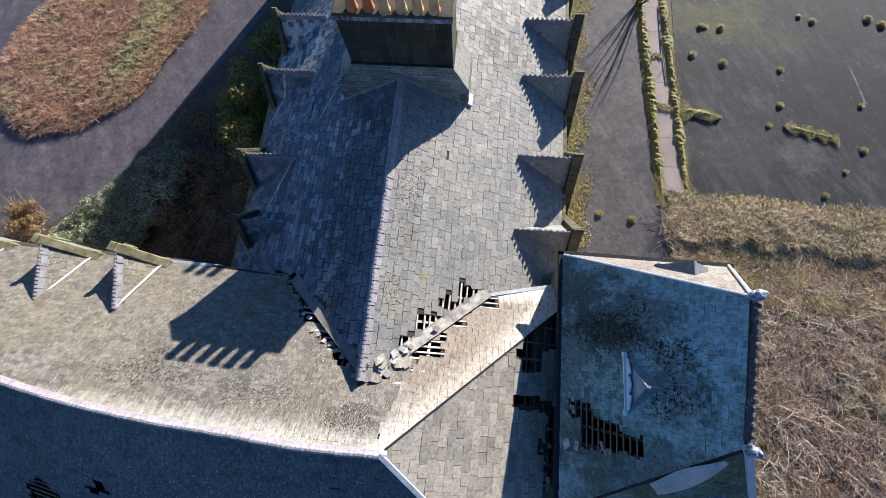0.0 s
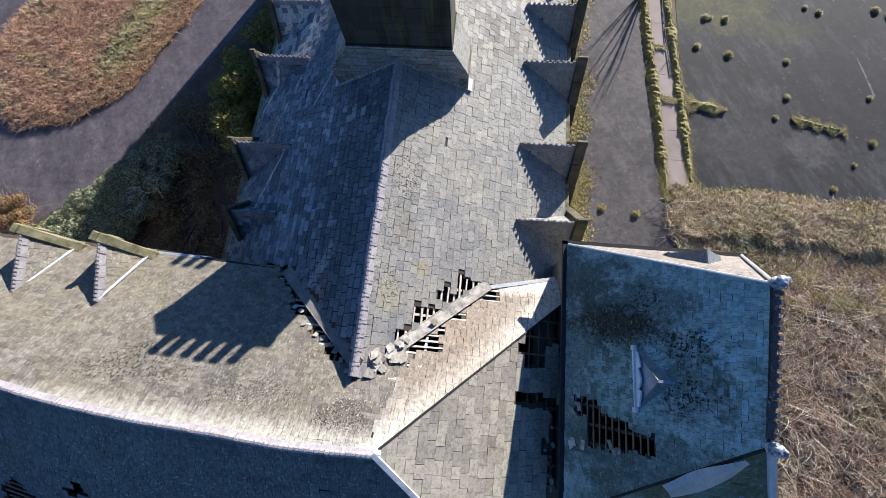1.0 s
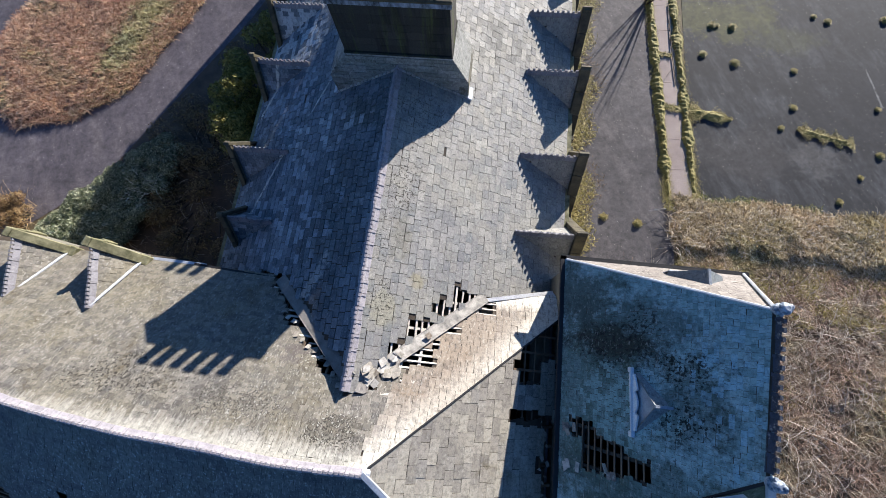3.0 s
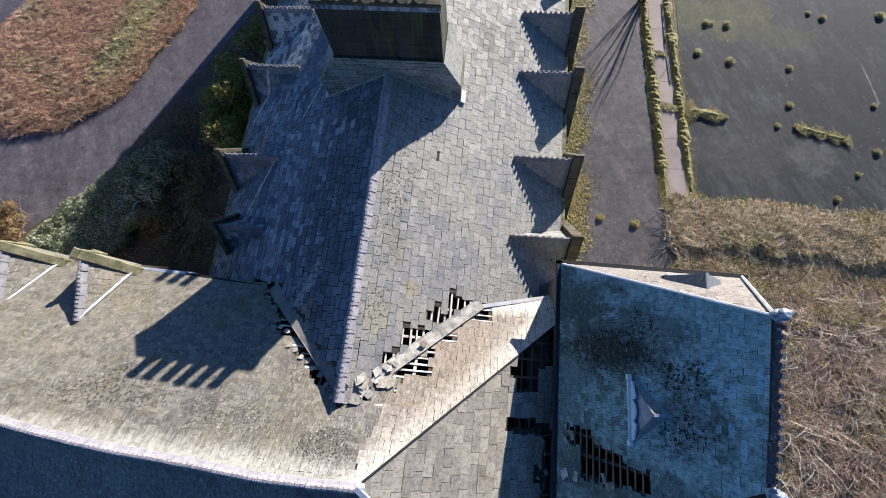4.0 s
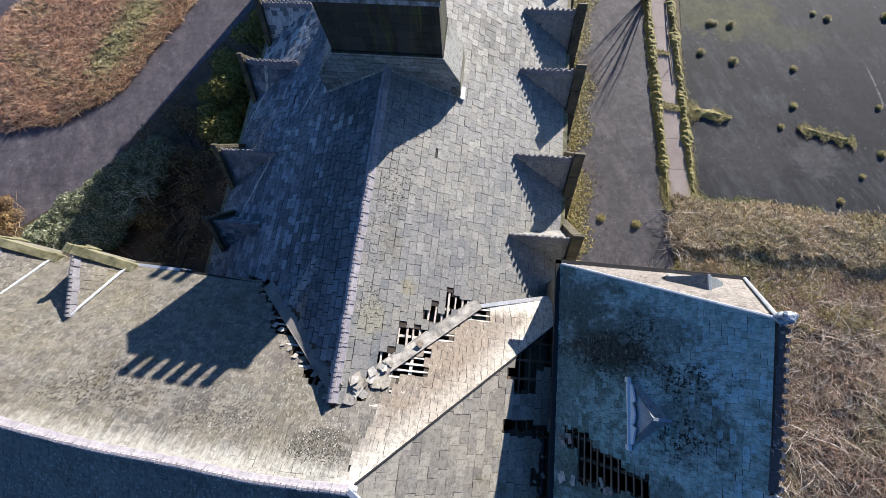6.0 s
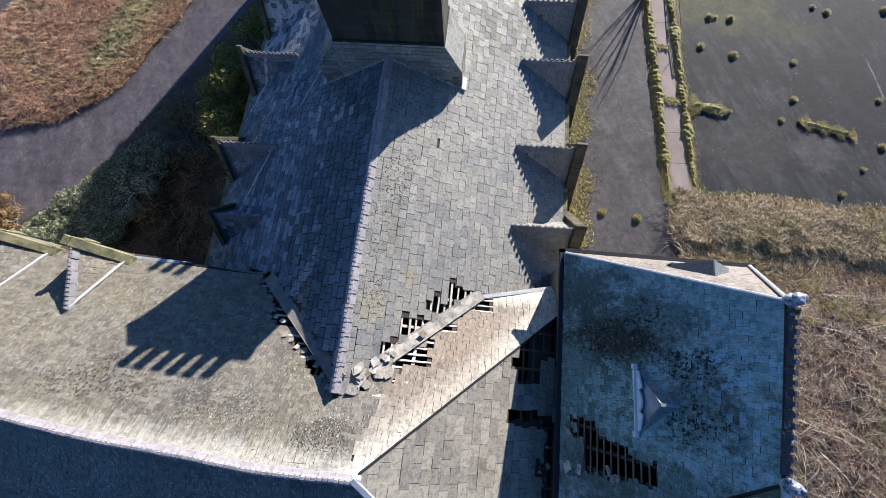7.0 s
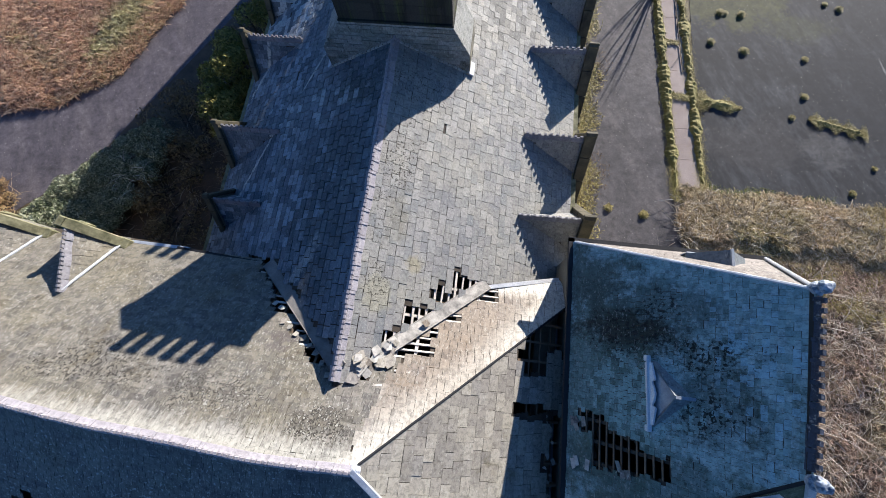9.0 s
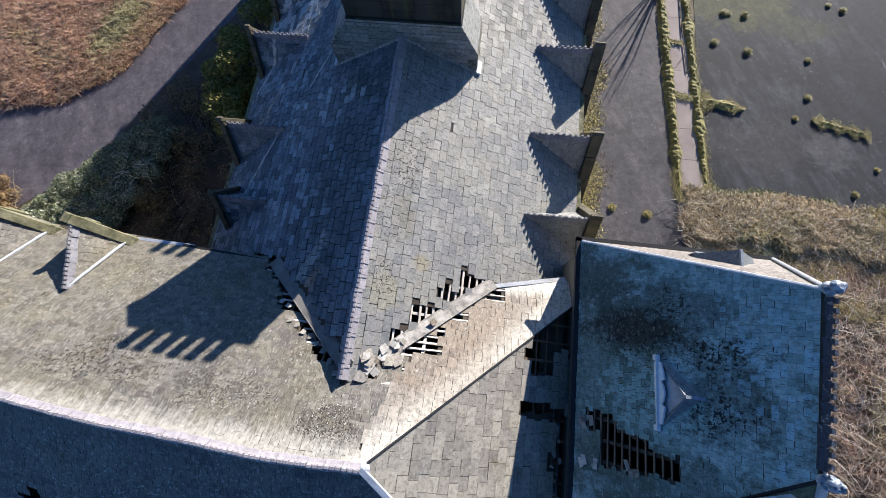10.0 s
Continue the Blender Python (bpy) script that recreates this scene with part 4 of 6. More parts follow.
for ends, w, mat in (((valley(1, 0.21) + Vector((0.02, 0.15, 0)), valley(1, 0.985) + Vector((0, 0.10, 0))), 0.29, M_TIMBER), ((Vector((0.06, -7.75, 0)), Vector((-2.70, -5.52, 0))), 0.30, M_DARKWOOD)):
    a, b = (Vector((p.x, p.y, roof_z(p) + 0.05)) for p in ends)
    bm = bmesh.new()
    d = (b - a).normalized()
    side = d.cross(Vector((0, 0, 1))).normalized()
    bar(bm, a, b, w, 0.05)                                  # one wide board with a thin lip down each edge
    for k in (-1, 1):
        bar(bm, a + side * k * w * 0.5 + Vector((0, 0, 0.012)), b + side * k * w * 0.5 + Vector((0, 0, 0.012)), 0.022, 0.06)
    bmesh.ops.bevel(bm, geom=bm.edges[:], offset=0.005, segments=1, affect="EDGES")
    part("valley_board", bm, mat, cross_wing, "exposed grey valley board stripped of lead")
rb = random.Random(21)
for i in range(17):                                         # battens of the main range, along its eave
    x = 0.36 + i * 0.15
    y = VY0 + (VY1 - VY0) * x / VX
    bm = bmesh.new()
    z = nave_z(Vector((x, 0, 0))) - 0.012
    bar(bm, (x + rb.uniform(-0.03, 0.03), y + 0.1, z), (x + rb.uniform(-0.02, 0.02), y + 1.0, z), rb.uniform(0.035, 0.055), 0.03, nave_right.n)
    part("batten", bm, M_LATH, main_range)
for i in range(6):                                          # rafters under them
    y = -7.25 + i * 0.38
    x0 = VX * (y - VY0 - 0.75) / (VY1 - VY0)
    bm = bmesh.new()
    bar(bm, (max(0.1, x0), y, nave_z(Vector((max(0.1, x0), 0, 0))) - 0.05), (x0 + 1.1, y, nave_z(Vector((x0 + 1.1, 0, 0))) - 0.05), 0.06, 0.12, nave_right.n)
    part("rafter", bm, M_LATH2 if i % 2 else M_LATH, main_range)
for i in range(17):                                         # battens of the wing, right of the ridge
    y = -7.98 + i * 0.148
    x = VX * (y - VY0) / (VY1 - VY0)
    bm = bmesh.new()
    z = wing_z(Vector((x, y, 0))) - 0.012
    bar(bm, (x - 0.15, y, z), (x + rb.uniform(0.85, 1.0), y + rb.uniform(-0.02, 0.02), z), rb.uniform(0.035, 0.055), 0.03, wing_far.n)
    part("batten", bm, M_LATH, cross_wing)
for i in range(6):                                          # rafters of the wing
    x = 0.62 + i * 0.42
    y = VY0 + (VY1 - VY0) * x / VX
    bm = bmesh.new()
    bar(bm, (x, y + 0.1, wing_z(Vector((x, y + 0.1, 0))) - 0.045), (x, y - 0.8, wing_z(Vector((x, y - 0.8, 0))) - 0.045), 0.06, 0.12, wing_far.n)
    part("rafter", bm, M_LATH, cross_wing)
for i in range(15):                                         # battens left of the ridge, some broken short
    y = -7.86 + i * 0.148
    x = -2.66 - (y + 5.55) / 0.803
    if rb.random() < 0.3:
        continue
    bm = bmesh.new()
    z = wing_z(Vector((x, y, 0))) - 0.01
    bar(bm, (x + 0.05, y, z), (x - rb.uniform(0.3, 0.75), y + rb.uniform(-0.03, 0.03), z), rb.uniform(0.03, 0.05), 0.03, wing_far.n)
    part("batten", bm, M_LATH if rb.random() < 0.6 else M_LATH2, cross_wing)
for i in range(6):
    x = -2.1 + i * 0.38
    y = left_line(x)
    bm = bmesh.new()
    bar(bm, (x, y, wing_z(Vector((x, y, 0))) - 0.045), (x, y - 0.75, wing_z(Vector((x, y - 0.75, 0))) - 0.045), 0.05, 0.12, wing_far.n)
    part("rafter", bm, M_LATH2, cross_wing)


def chip(p, hw, hl, tilt, turn, material, name, label, group):
    """A broken slate: a ragged plate with a snapped corner."""
    cut = rb.uniform(0.2, 0.9)
    bm = bmesh.new()
    prism(bm, [(-hw, -hl, 0), (hw * cut, -hl * rb.uniform(0.8, 1.1), 0), (hw, -hl * cut * 0.5, 0), (hw * rb.uniform(0.8, 1.0), hl, 0), (-hw * rb.uniform(0.7, 1.0), hl * rb.uniform(0.8, 1.0), 0)], (0, 0, 0.010),
          Matrix.Translation(p) @ Euler((*tilt, turn)).to_matrix().to_4x4())
    tagged(part(name, bm, material), label, "slate", group)


# slates that slid down and lie broken round the foot of the boards
for i in range(27):
    big = i < 9
    if i < 24:
        p = Vector((rb.uniform(0.30, 1.0), 0, 0))
        p.y = -8.0 + 0.62 * (p.x - 0.2) + rb.uniform(-0.02, 0.42)
    else:
        p = valley(1, (0.34, 0.30, 0.53)[i % 3]) + Vector((0.03, 0.13, 0))
    p.z = roof_z(p) + 0.045 + 0.02 * (i % 3) + (0.04 if i >= 24 else 0)
    s0 = rb.uniform(0.10, 0.15) if big else rb.uniform(0.05, 0.10)
    chip(p, s0, s0 * rb.uniform(0.8, 1.25), (rb.uniform(-0.5, -0.1), rb.uniform(0.0, 0.35)), rb.uniform(-1.2, 1.2), rb.choice((M_PALE, M_PALE, M_HIP, M_WINGR)), "fallen_slate", "broken slate lying in the roof valley", "fallen slates in the valley")
for i in range(11):                                         # along the left board's edge
    x = -2.2 + i * 0.2
    p = Vector((x, left_line(x) - rb.uniform(0.30, 0.56), 0))
    p.z = wing_z(p) + 0.02
    s0 = rb.uniform(0.04, 0.085)
    chip(p, s0, s0 * rb.uniform(0.7, 1.2), (rb.uniform(-0.62, -0.5), rb.uniform(-0.06, 0.06)), rb.uniform(-0.4, 0.4), rb.choice((M_PALE, M_HIP, M_WINGR)), "fallen_slate", "broken slate lying in the roof valley", "fallen slates in the valley")
for i in range(14):                                         # small bits along the boards between the roofs
    p = Vector((rb.uniform(4.4, 4.66), -8.3 - i * 0.13, 0))
    p.z = wing_hip.height(p.x, p.y) - 0.02
    s0 = rb.uniform(0.025, 0.06)
    chip(p, s0, s0 * 1.3, (rb.uniform(-0.3, 0.3), rb.uniform(0.2, 0.6)), rb.uniform(-1.5, 1.5), rb.choice((M_PALE, M_HIP)), "fallen_slate", "broken slate lying in the roof valley", "fallen slates in the valley")
# the foot of the wing's slope, dropped over the main range's eave
toe = [wing(-1.9, W_HALF - 0.02), wing(-3.86, W_HALF + 0.50), wing(-HIP_RUN + 0.02, W_HALF - 0.02)]
for p in toe:
    p.z = wing_far.height(p.x, p.y)
wing_toe = Slope(wing(0, W_HALF, W_EAVE), wing(0, 0, W_RIDGE), WN, [p.xy for p in toe])
deck(wing_toe, cross_wing)
# lead edge where the wing's eave runs over the main range
bm = bmesh.new()
bar(bm, valley(1, 0.99, 0.05), toe[1] + Vector((0, 0, 0.04)), 0.10, 0.05)
part("eave_flashing", bm, M_BRIGHTLEAD, cross_wing, "white lead eave strip")
bm = bmesh.new()
bar(bm, valley(-1, 0.99, 0.04), wing(6.2, W_HALF + 0.02, W_EAVE + 0.03), 0.06, 0.05)
part("eave_flashing", bm, M_DARK, cross_wing)
bm = bmesh.new()
bar(bm, wing(5.9, W_HALF + 0.03, W_EAVE + 0.02), wing(7.5, W_HALF + 0.03, W_EAVE + 0.02), 0.08, 0.08)
part("gutter", bm, M_LEAD, cross_wing, "pale lead-lined eaves gutter")
for sg in (1, -1):
    bm = bmesh.new()
    x, e = (NX + N_HALF + 0.06, N_EAVE) if sg > 0 else (NX - N_HALF_L - 0.06, N_EAVE_L)
    box(bm, x - 0.09, x + 0.09, -5.5, N_FAR, e - 0.12, e - 0.03)
    part("gutter", bm, M_COPING, main_range)
# rafters bared in the hip end
for i in range(12):
    y = -5.9 - i * 0.42
    bm = bmesh.new()
    z = lambda x: wing_hip.height(x, y) - 0.06
    x0 = max(3.4, W_END + 0.12 + HIP_RUN * abs(y - W_Y) / W_HALF)
    if x0 > 4.6:
        continue
    bar(bm, (x0, y, z(x0)), (4.75, y, z(4.75)), 0.05, 0.12, wing_hip.n)
    part("rafter", bm, M_LATH2, cross_wing)
for x in (3.95, 4.2, 4.45):
    bm = bmesh.new()
    e = W_HALF * (x - W_END) / HIP_RUN - 0.1
    bar(bm, (x, W_Y - e, wing_hip.height(x, W_Y) - 0.03), (x, W_Y + e, wing_hip.height(x, W_Y) - 0.03), 0.035, 0.025, wing_hip.n)
    part("batten", bm, M_LATH2, cross_wing)
bm = bmesh.new()
box(bm, 4.60, 4.78, -10.4, -5.7, 6.4, 6.55)
part("valley_gutter", bm, M_LEAD2, cross_wing)

# ---- pavilion details ----
bm = bmesh.new()
box(bm, P_X0 - 0.10, P_X0 + 0.02, P_Y0 - 0.1, P_Y1 + 0.08, P_EAVE - 0.10, P_EAVE + 0.0)
part("gutter", bm, M_DARK, pavilion, "black iron gutter")
bm = bmesh.new()
box(bm, P_X0 - 0.1, P_X1 + 0.08, P_Y1, P_Y1 + 0.1, P_EAVE - 0.10, P_EAVE - 0.0)
part("gutter", bm, M_DARK, pavilion, "black iron gutter")
for i in range(13):                                         # bared battens, along the eave
    x = 4.86 + i * 0.088
    bm = bmesh.new()
    z = pav_left.height(x, -8.5) - 0.02
    bar(bm, (x, -9.05, z), (x, -7.85, z), 0.028, 0.03, pav_left.n)
    part("batten", bm, M_LATH2, pavilion)
for i in range(3):
    y = -8.1 - i * 0.36
    bm = bmesh.new()
    bar(bm, (4.75, y, pav_left.height(4.75, y) - 0.07), (6.1, y, pav_left.height(6.1, y) - 0.07), 0.06, 0.12, pav_left.n)
    part("rafter", bm, M_DECK, pavilion)
for i in range(46):                                         # loose slates round the hole
    x, y = rb.uniform(4.75, 5.95), rb.uniform(-9.0, -7.95)
    if not (x < 4.98 or -0.12 < y + 8.84 - 0.18 * (x - 5.0) < 0.06):
        continue
    bm = bmesh.new()
    hw, hl = rb.uniform(0.035, 0.06), rb.uniform(0.06, 0.10)
    prism(bm, [(-hl, -hw, 0), (hl, -hw * rb.uniform(0.4, 1), 0), (hl * rb.uniform(0.5, 1), hw, 0), (-hl, hw * rb.uniform(0.6, 1), 0)], (0, 0, 0.010),
          Matrix.Translation(pav_left.at(*pav_left.flat((x, y, pav_left.height(x, y))), 0.02)) @ pav_left.m.to_3x3().to_4x4() @ Euler((rb.gauss(0, 0.1), rb.gauss(0, 0.1), rb.gauss(0, 0.4))).to_matrix().to_4x4())
    tagged(part("loose_slate", bm, rb.choice((M_PALE, M_PAVF, M_HIP))), "loose pale slate on the pavilion roof", "slate", "loose slates on the pavilion")


def lucarne(s, u, v, w, out, material, rise=0.13, tall=0.42, lean=0.17, trim=True):
    """A small boarded roof dormer: u, v is the foot of its front on the slope."""
    o, z = Vector(out), Vector((0, 0, 1))
    side = z.cross(o)
    foot = s.at(u, v)
    T = math.tan(s.pitch)
    base = foot.z + rise
    apex = base + tall
    P = lambda a, b, h: Vector((foot.x, foot.y, 0)) - o * a + side * b + z * h
    bm = bmesh.new()
    prism(bm, [P(0, -w / 2, base - rise - 0.1), P(0, w / 2, base - rise - 0.1), P(0, w / 2, base), P(0, -w / 2, base)], -o * 0.05)
    d = part("roof_dormer", bm, M_WHITE, pavilion, "little white-boarded roof dormer")
    bm = bmesh.new()
    prism(bm, [P(0.06, -w / 2 + 0.02, base - 0.05), P(0.06, w / 2 - 0.02, base - 0.05), P(0.06 + lean, 0, apex - 0.02)], -o * 0.05)
    part("gable", bm, M_LEAD2, d, "dull grey gable")
    end = lambda h: (h - foot.z) / T + 0.03
    for sg in (-1, 1):
        bm = bmesh.new()
        prism(bm, [P(0.04 + lean, 0, apex), P(0.04, sg * (w / 2 + 0.03), base - 0.02), P(end(base), sg * (w / 2 + 0.03), base - 0.02), P(end(apex), 0, apex)], Vector((0, 0, 0.025)))
        part("slope", bm, material, d, "leaded dormer slope")
        bm = bmesh.new()
        prism(bm, [P(0.02, sg * w / 2, base - rise), P(0.02, sg * w / 2, base), P(end(base), sg * w / 2, base)], side * sg * -0.03)
        part("cheek", bm, material, d)
        if not trim:
            continue
        bm = bmesh.new()
        box(bm, -0.05, 0.03, -0.05, 0.05, -0.06, 0.06, Matrix.Translation(P(-0.01, sg * (w / 2 + 0.07), base - 0.05)) @ Matrix.Rotation(math.atan2(o.y, o.x), 4, "Z"))
        bmesh.ops.bevel(bm, geom=bm.edges[:], offset=0.012, segments=1, affect="EDGES")
        part("corner_block", bm, M_WHITE, d)
    if trim:
        # barge board cut in three lobes
        bm = bmesh.new()
        n, top = 36, []
        for i in range(n + 1):
            t = i / n * 2 - 1
            notch = max(math.exp(-((abs(t) - 0.36) / 0.05) ** 2), 0)
            h = (0.11 * (1 - abs(t)) + 0.05) * (1 - 0.75 * notch) - (0.05 if abs(t) < 0.3 else 0)
            top.append((t * w / 2, max(0.012, h)))
        prism(bm, [P(0.0, w / 2, base - 0.01), P(0.0, -w / 2, base - 0.01)] + [P(lean * h / tall, b, base + h) for b, h in top], -o * 0.03)
        part("barge_board", bm, M_WHITE, d, "white barge board cut in lobes")
        bm = bmesh.new()
        box(bm, -0.04, 0.035, -w / 2 - 0.03, w / 2 + 0.03, -0.02, 0.015, Matrix.Translation(P(0, 0, base - 0.01)) @ Matrix.Rotation(math.atan2(o.y, o.x), 4, "Z"))
        part("fascia_moulding", bm, M_WHITE, d)
    bm = bmesh.new()
    bar(bm, P(0.03 + lean, 0, apex + 0.05), P(end(apex), 0, apex + 0.05), 0.05, 0.04)
    part("ridge_roll", bm, M_LEAD2, d, "pale lead ridge roll")
    return d


lucarne(pav_left, *pav_left.flat((5.70, -7.44, pav_left.height(5.70, -7.44))), 1.0, (-1, 0, 0), M_LUC)
lucarne(pav_far, *pav_far.flat((7.18, -4.72, pav_far.height(7.18, -4.72))), 1.05, (0, 1, 0), M_LUC, 0.3, 0.46, 0.0, False)
lucarne(pav_near, *pav_near.flat((7.35, -9.7, pav_near.height(7.35, -9.7))), 0.8, (0, -1, 0), M_LUC, 0.3, 0.3, 0.0, False)


def finial(x, y, z, seed):
    """A lead-wrapped finial: a waisted post with a torn lead cap leaning from it."""
    f = thing("roof_finial", "weathered lead finial at the end of the pavilion ridge", "finial", "finials of the pavilion")
    bm = bmesh.new()
    prof = [(0.09, -0.05), (0.10, 0.02), (0.06, 0.05), (0.06, 0.07), (0.08, 0.09), (0.09, 0.12), (0.07, 0.16), (0.04, 0.18), (0.0, 0.19)]
    rings = [[bm.verts.new((x + a * math.cos(t * math.tau / 12), y + a * math.sin(t * math.tau / 12), z + b)) for t in range(12)] for a, b in prof[:-1]]
    for lo, hi in zip(rings, rings[1:]):
        for i in range(12):
            bm.faces.new((lo[i], lo[(i + 1) % 12], hi[(i + 1) % 12], hi[i]))
    bm.faces.new(rings[-1])
    bm.faces.new(rings[0][::-1])
    part("post", bm, M_FOIL, f)
    bm = bmesh.new()
    bmesh.ops.create_icosphere(bm, subdivisions=3, radius=0.082, matrix=Matrix.Translation((x + 0.02, y, z + 0.11)) @ Matrix.Diagonal((1.0, 1.0, 0.85, 1)))
    for v in bm.verts:
        v.co += (v.co - Vector((x + 0.02, y, z + 0.11))) * 0.8 * noise.noise(v.co * 13 + Vector((seed, 0, 0)))
    part("cap", bm, M_FOIL, f, "crumpled pale lead cap")
    return f


finial(P_RX1 + 0.0, P_RY1 + 0.02, P_RIDGE + 0.02, 1)
finial(P_RX0 + 0.0, P_RY0 - 0.02, P_RIDGE + 0.02, 4)
# torn lead sheet hanging on the near hip
bm = bmesh.new()
n = 9
a, b = Vector((6.75, -8.47, pav_left.height(6.75, -8.47) + 0.05)), Vector((5.98, -9.22, pav_left.height(5.98, -9.22) + 0.05))
rows_ = []
for i in range(n):
    t = i / (n - 1)
    p = a.lerp(b, t)
    w = 0.05 + 0.30 * t * (1.25 - t)
    rows_.append([bm.verts.new(p + Vector((-w * 0.5, w * 0.6, 0.0)) + Vector((0, 0, 0.03 * math.sin(t * 9)))), bm.verts.new(p + Vector((0, 0, 0.05 + 0.02 * math.sin(t * 7)))), bm.verts.new(p + Vector((w * 0.9, -w * 0.9, -0.06)))])
for q, s_ in zip(rows_, rows_[1:]):
    for i in range(2):
        bm.faces.new((q[i], q[i + 1], s_[i + 1], s_[i]))
bmesh.ops.solidify(bm, geom=bm.faces[:], thickness=0.012)
part("torn_lead_sheet", bm, M_BRIGHTLEAD, pavilion, "torn bright lead hip covering")

# battens bared in the near slope of the wing
for i in range(9):
    y = -11.1 - i * 0.13
    bm = bmesh.new()
    bar(bm, bowed(Vector((-8.5 + 0.05 * i, y, wing_near.height(-8, y) - 0.02))), bowed(Vector((-7.15 - 0.04 * i, y, wing_near.height(-7, y) - 0.02))), 0.035, 0.025, wing_near.n)
    part("batten", bm, M_LATH2, cross_wing)

# ---- slates, the nearest as pieces of their own ----
under_stack = lambda p: -1.9 < p.x < 1.8 and 0.25 < p.y < 1.5
slates(nave_right, main_range, M_NAVE, 0.19, 0.275, 0.015, lambda p: nave_ends(p) and not broken_nave(p) and not under_stack(p), (0.2, 5.1, -6.6, -1.8), 1, 0.001, 0.0, 0.965, 0.35, gap=0.02, lift_most=0.009)
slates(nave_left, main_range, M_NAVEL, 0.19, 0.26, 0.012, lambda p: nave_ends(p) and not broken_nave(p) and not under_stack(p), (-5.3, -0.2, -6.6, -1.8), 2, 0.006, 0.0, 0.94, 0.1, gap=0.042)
newer = lambda p: p.x > 1.15 + 0.35 * (p.y + 7.5)
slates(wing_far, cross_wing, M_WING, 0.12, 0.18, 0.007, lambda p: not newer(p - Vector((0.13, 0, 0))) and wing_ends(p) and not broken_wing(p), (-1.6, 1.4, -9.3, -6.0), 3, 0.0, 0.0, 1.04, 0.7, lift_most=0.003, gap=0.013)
slates(wing_far, cross_wing, M_WINGR, 0.24, 0.19, 0.012, lambda p: newer(p) and wing_ends(p) and not broken_wing(p), (1.0, 4.6, -9.3, -5.4), 13, 0.01, 0.0, 1.0, 0.5, lift_most=0.004, gap=0.02)
slates(wing_toe, cross_wing, M_WINGR, 0.24, 0.17, 0.007, seed=14, slip=0.0, gone=0.0, lift_most=0.005)
slates(wing_hip, cross_wing, M_HIP, 0.21, 0.30, 0.014, lambda p: not broken_hip(p), (0.7, 4.0, -11.0, -6.0), 4, 0.010, 0.0, 0.98, 0.4, gap=0.016)
# near slope takes the wing slates with shade darkened into their colour
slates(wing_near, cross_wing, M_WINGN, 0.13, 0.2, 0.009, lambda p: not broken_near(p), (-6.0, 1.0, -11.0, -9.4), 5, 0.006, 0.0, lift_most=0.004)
slates(pav_left, pavilion, M_PAV, 0.085, 0.115, 0.006, lambda p: not broken_pav(p), (5.2, 7.2, -8.0, -5.6), 6, 0.0, 0.0, 1.02, 0.7, lift_most=0.004, gap=0.02)
slates(pav_far, pavilion, M_PAVF, 0.115, 0.19, 0.006, seed=7, lift_most=0.003, gone=0.0)
slates(pav_right, pavilion, M_PAV, 0.115, 0.19, 0.006, seed=8, lift_most=0.003, gone=0.0)
slates(pav_near, pavilion, M_PAVN, 0.115, 0.19, 0.006, lambda p: True, seed=9, lift_most=0.003, gone=0.0)

# ---- ground ----
ground = tagged(new("ground", bpy.data.meshes.new("ground")), "rough winter ground", "ground", kind="structure")
bm = bmesh.new()
box(bm, -1500, 1500, -1500, 1500, -0.5, 0)
bm.to_mesh(ground.data)
bm.free()
ground.data.materials.append(M_SOIL)
bm = bmesh.new()
prism(bm, [(x, y, 0) for x, y in ((-60, -4.2), (-20.6, -4.0), (-15.9, 0.2), (-10.2, 9.6), (-9.5, 40), (-60, 40))], (0, 0, 0.012))
tagged(part("drive", bm, M_TAR), "worn grey tarmac drive round a grass island", "drive", kind="structure")
bm = bmesh.new()
prism(bm, [(x, y, 0) for x, y in ((7.1, -3.4), (11.4, -2.6), (11.4, 40), (7.1, 40))], (0, 0, 0.012))
tagged(part("pavement", bm, M_TAR2), "worn grey tarmac strip beside the range", "pavement", kind="structure")
bm = bmesh.new()
prism(bm, [(x, y, 0) for x, y in ((12.3, 0.9), (60, -1), (60, 60), (12.3, 60))], (0, 0, 0.012))
tagged(part("court", bm, M_COURT), "dark tarmac court with weeds in its cracks", "court", kind="structure")
bm = bmesh.new()
for i in range(20):
    y = 0.9 + i * 1.6
    x = 11.28 - 0.06 * y if y > 0 else 11.28
    prism(bm, [(11.34 - 0.055 * y, y + 0.01, 0), (12.46 - 0.055 * y, y + 0.01, 0), (12.46 - 0.055 * (y + 1.6), y + 1.597, 0), (11.34 - 0.055 * (y + 1.6), y + 1.597, 0)], (0, 0, 0.05))
tagged(part("path", bm, M_CONC), "pale concrete path between mossy edges", "path", kind="structure")
# bed sheet laid over the soil to darken the shaded ground
bm = bmesh.new()
prism(bm, [(x, y, 0) for x, y in ((-19.0, -5.6), (-5.6, -5.6), (-5.6, 14), (-9.7, 14), (-11.3, 9.9), (-16.3, 0.4), (-18.2, -3.2))], (0, 0, 0.018))
tagged(part("planting_bed", bm, M_BEDSHADE), "brown bed between drive and range, its colour darkened for shade", "ground", kind="structure")

# ---- plants ----
rs = np.random.RandomState(7)


def stuff(name, verts, faces, material, label, category, kind="stuff"):
    me = bpy.data.meshes.new(name)
    me.from_pydata(verts.tolist() if hasattr(verts, "tolist") else verts, [], faces)
    me.materials.append(material)
    return tagged(new(name, me), label, category, kind=kind)


